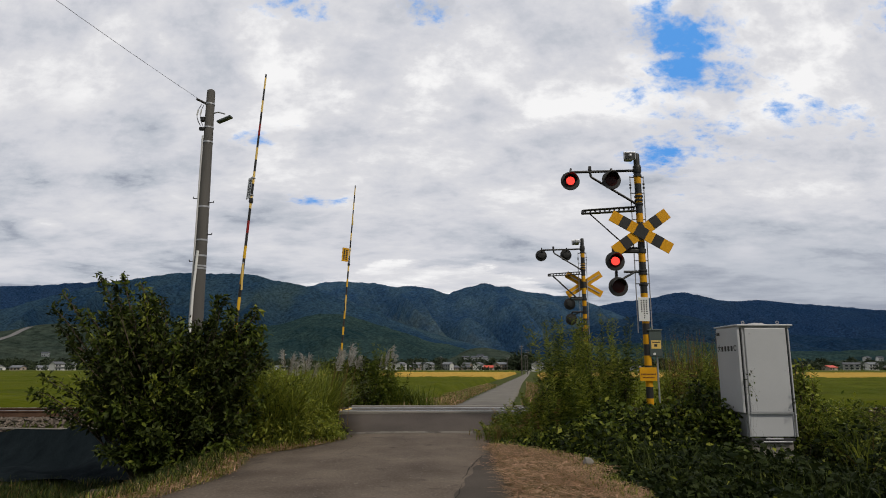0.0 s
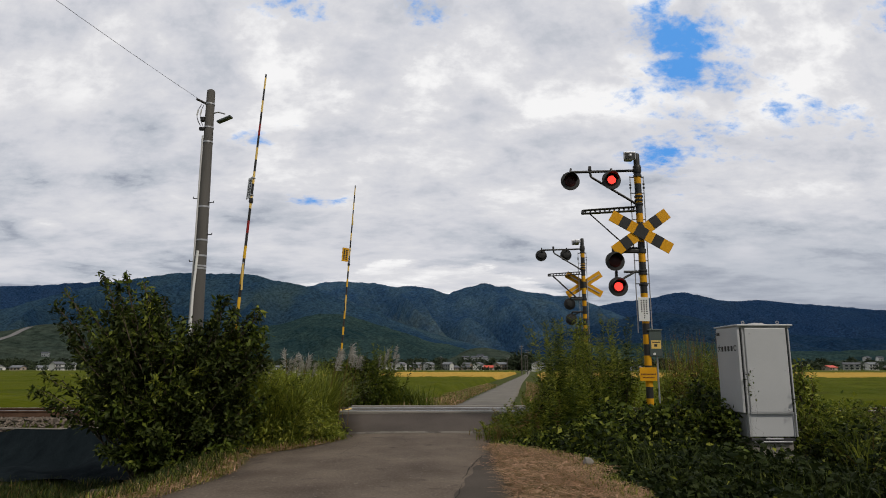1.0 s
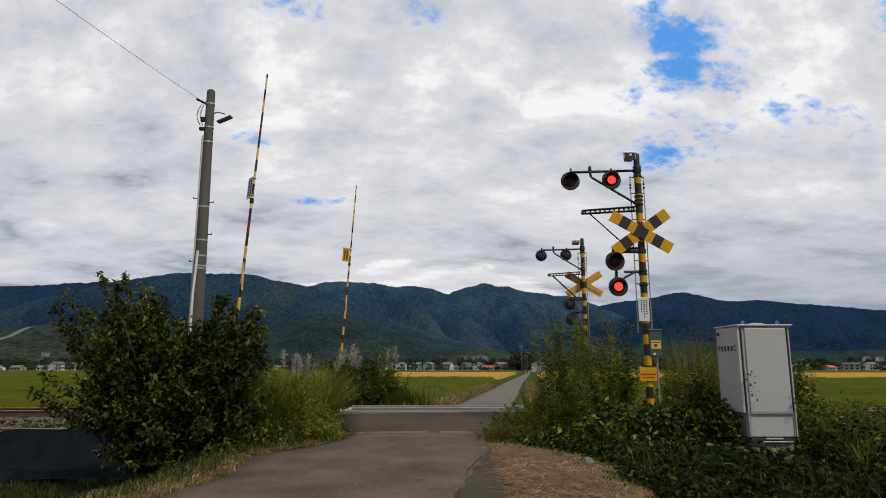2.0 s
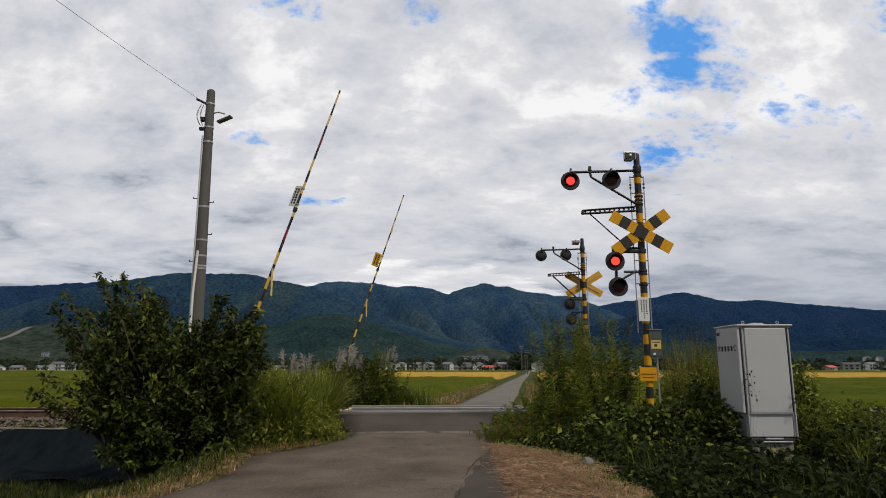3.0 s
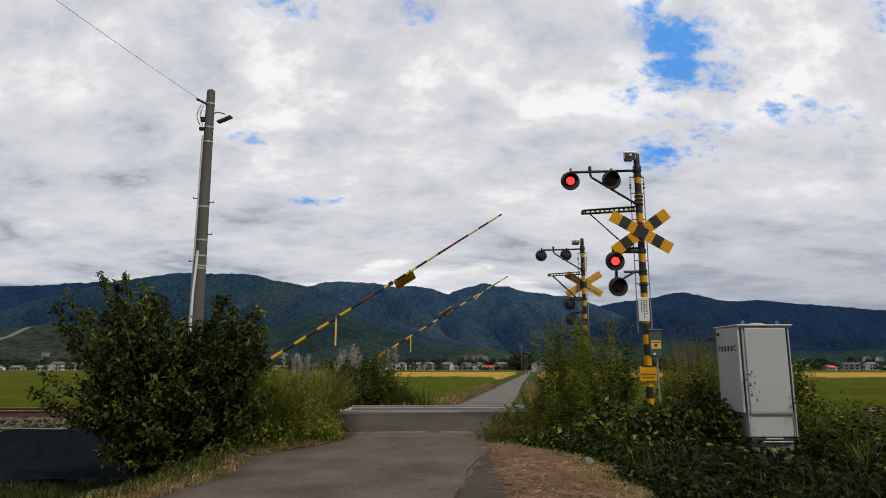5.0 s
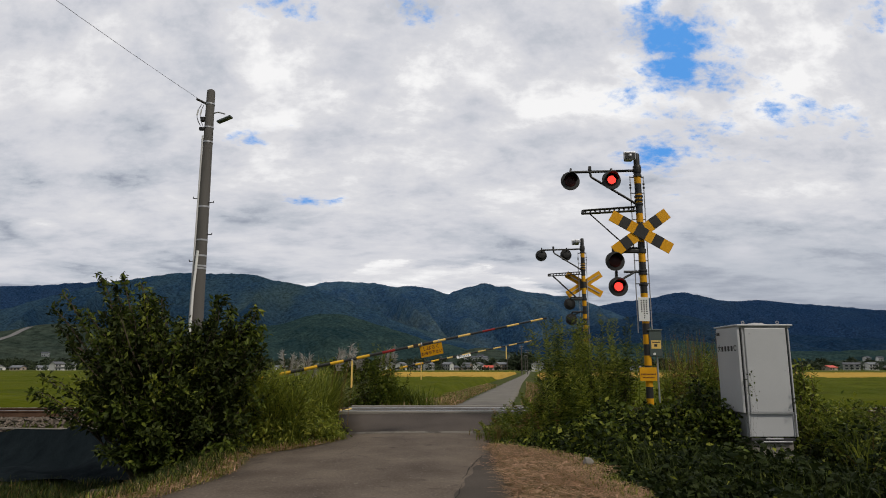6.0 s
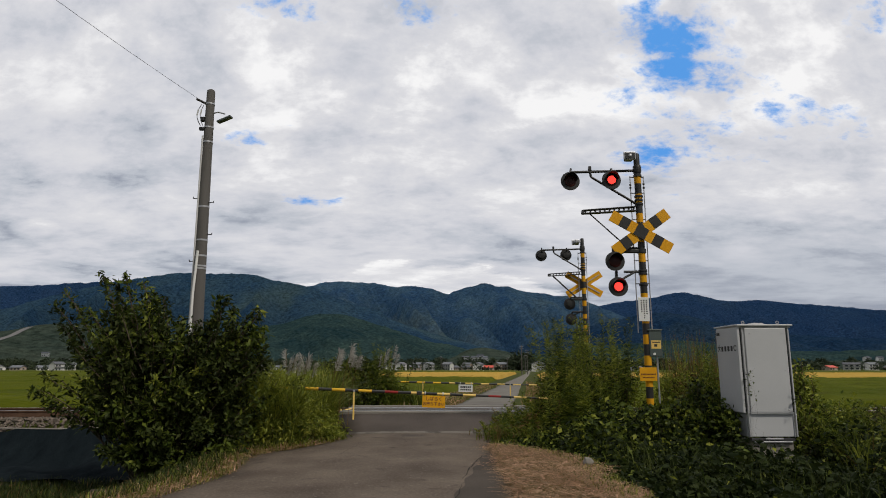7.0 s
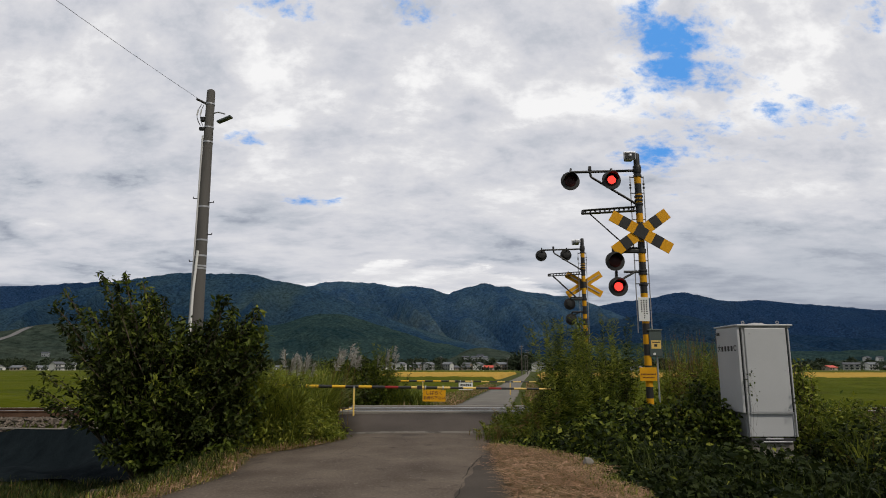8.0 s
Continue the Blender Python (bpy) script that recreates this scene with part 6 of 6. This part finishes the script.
# cracks in the asphalt
def crack(x0, y0, x1, y1, width, seed):
    """A ragged dark crack lying on the road."""
    rng = np.random.default_rng(seed)
    n = 26
    t = np.linspace(0, 1, n)
    cx, cy = x0 + (x1 - x0) * t + np.cumsum(rng.normal(0, 0.012, n)), y0 + (y1 - y0) * t
    d = unit(np.array([y1 - y0, x0 - x1]))
    wd = width * rng.uniform(0.4, 1.3, n) * np.sin(np.pi * np.clip(t, 0.05, 0.95))
    z = road_z(cy) + 0.03 * (1 - ((cx - road_x(cy)) / road_half(cy)) ** 2) + 0.010
    v = np.concatenate([np.stack([cx + d[0] * wd * sgn, cy + d[1] * wd * sgn, z], 1) for sgn in (-1, 1)])
    f = [(i, i + 1, n + i + 1, n + i) for i in range(n - 1)]
    part("crack", mesh_of("crack", v, f, M["crack"]), None, road_approach)


def surface_z(x, y):
    return road_z(y) + 0.03 * (1 - np.clip((x - road_x(y)) / road_half(y), -1, 1) ** 2)


# a strip of newer, darker asphalt along the east edge
ys_p = np.linspace(5.5, 11.2, 40)
left_p = 0.72 - 0.165 * (11.2 - ys_p) + 0.03 * np.sin(ys_p * 7)
right_p = np.maximum(road_x(ys_p) + road_half(ys_p) - 0.03 + 0.03 * np.sin(ys_p * 5), left_p + 0.03)
patch_v = []
for yy, xa, xb in zip(ys_p, left_p, right_p):
    patch_v += [(x_, yy, float(surface_z(x_, yy)) + 0.006) for x_ in np.linspace(xa, xb, 5)]
part("asphalt_patch", mesh_of("asphalt_patch", patch_v, [(j * 5 + i, j * 5 + i + 1, j * 5 + i + 6, j * 5 + i + 5) for j in range(39) for i in range(4)], M["new_asphalt"], True), None, road_approach, "darker newer asphalt strip")

for k, c in enumerate(((0.70, 11.3, 0.28, 8.6, 0.010), (0.28, 8.6, 0.0, 6.8, 0.008), (-1.5, 12.6, -1.8, 10.4, 0.005), (-2.0, 10.6, -0.6, 10.8, 0.004), (-0.9, 13.7, -0.7, 12.2, 0.005), (-1.9, 13.8, 0.6, 13.75, 0.006))):
    crack(*c, 200 + k)


# ---- what moves ----
ARM_NEAR = [(0.0, 86.6), (1.75, 86.6), (2.1, 86.0), (2.4, 83.0), (2.8, 76.1), (3.2, 68.9), (3.5, 63.2), (4.0, 53.0), (4.5, 43.2), (4.7, 39.1), (5.25, 27.8), (5.8, 16.2), (6.0, 12.0), (6.2, 7.9), (6.3, 6.0), (6.4, 4.4), (6.5, 3.4), (6.6, 2.7), (6.7, 1.8), (6.8, 0.2), (6.9, -1.3), (7.0, -2.6), (7.1, -3.3), (7.2, -2.2), (7.3, -1.0), (7.5, -1.1), (7.65, -1.8), (7.8, -2.2), (7.9, -1.6), (8.0, -0.9)]
ARM_FAR = [(0.0, 86.8), (1.75, 86.8), (2.1, 86.0), (2.4, 82.6), (2.8, 75.3), (3.2, 68.5), (3.5, 61.9), (4.0, 52.0), (4.5, 42.3), (4.7, 37.8), (5.25, 26.7), (5.8, 15.6), (6.0, 11.5), (6.2, 7.5), (6.3, 5.7), (6.4, 4.2), (6.5, 3.0), (6.6, 2.2), (6.7, 1.4), (6.8, 0.4), (6.9, -0.6), (7.0, -1.4), (7.1, -1.8), (7.2, -1.2), (7.3, -0.5), (7.5, -0.5), (7.8, -1.0), (8.0, -0.5)]
# the plates roll under their bars as these come down
ROLL_NEAR = [(0.0, 122), (1.75, 122), (2.8, 136), (3.2, 128), (3.5, 112), (4.0, 97), (4.5, 78), (4.7, 70), (5.25, 35), (5.8, 8), (6.2, 14), (6.5, -16), (6.8, 8), (7.1, -6), (7.4, 4), (8.0, 0)]
ROLL_FAR = [(0.0, -150), (1.75, -150), (2.8, -155), (3.5, -150), (4.0, -138), (4.7, -128), (5.25, -105), (5.8, -80), (6.2, -50), (6.5, 10), (6.8, -50), (7.0, 6), (7.3, -8), (8.0, 0)]
FLASHES = [0.55, 1.15, 1.78, 2.40, 3.05, 3.65, 4.25, 4.87, 5.50, 6.15, 6.75, 7.35, 7.95]


def motions():
    for gate, arm_rows, roll_rows in ((near_gate, ARM_NEAR, ROLL_NEAR), (far_gate, ARM_FAR, ROLL_FAR)):
        _, arm, (sign, sign_x), legs = gate
        walk(arm, [(t, pose(0, 0, 0, 0, -a, 0)) for t, a in arm_rows])
        walk(sign, [(t, pose(sign_x, 0, 0, r, 0, 0)) for t, r in roll_rows])
        for i, (leg, lx) in enumerate(legs):
            # the outer leg stays folded along its bar until the bar is low
            walk(leg, [(t, pose(lx, -0.05, 0, 0, a if i == 0 or t > 5.6 else 86 - 12 * max(0, t - 4.2), 0)) for t, a in arm_rows])
    # lamps: the lit lens comes forward through the dark one, two by two in turn
    for lit, phase in lamps_near + lamps_far:
        out, back = pose(0, 0.03, 0), pose(0, -0.03, 0)
        on = phase == 0
        rows = [(0.0, out if on else back)]
        for t in FLASHES:
            rows.append((t - 0.016, out if on else back))
            on = not on
            rows.append((t + 0.018, out if on else back))
        rows.append((8.0, out if on else back))
        walk(lit, rows)
    # plants stir in the wind
    for plant, at, sway, seed in SWAY:
        rows = []
        for i in range(17):
            t = i * 0.5
            a = sway * (0.6 * math.sin(2.1 * t + seed) + 0.4 * math.sin(4.3 * t + 2 * seed))
            rows.append((t, pose(*at, 0.4 * a, a, 0)))
        walk(plant, rows)
    # the cloud layer drifts
    walk(cloud_layer, [(0.0, pose(8, 0, 0)), (8.0, pose(-8, 0, 0))])


motions()
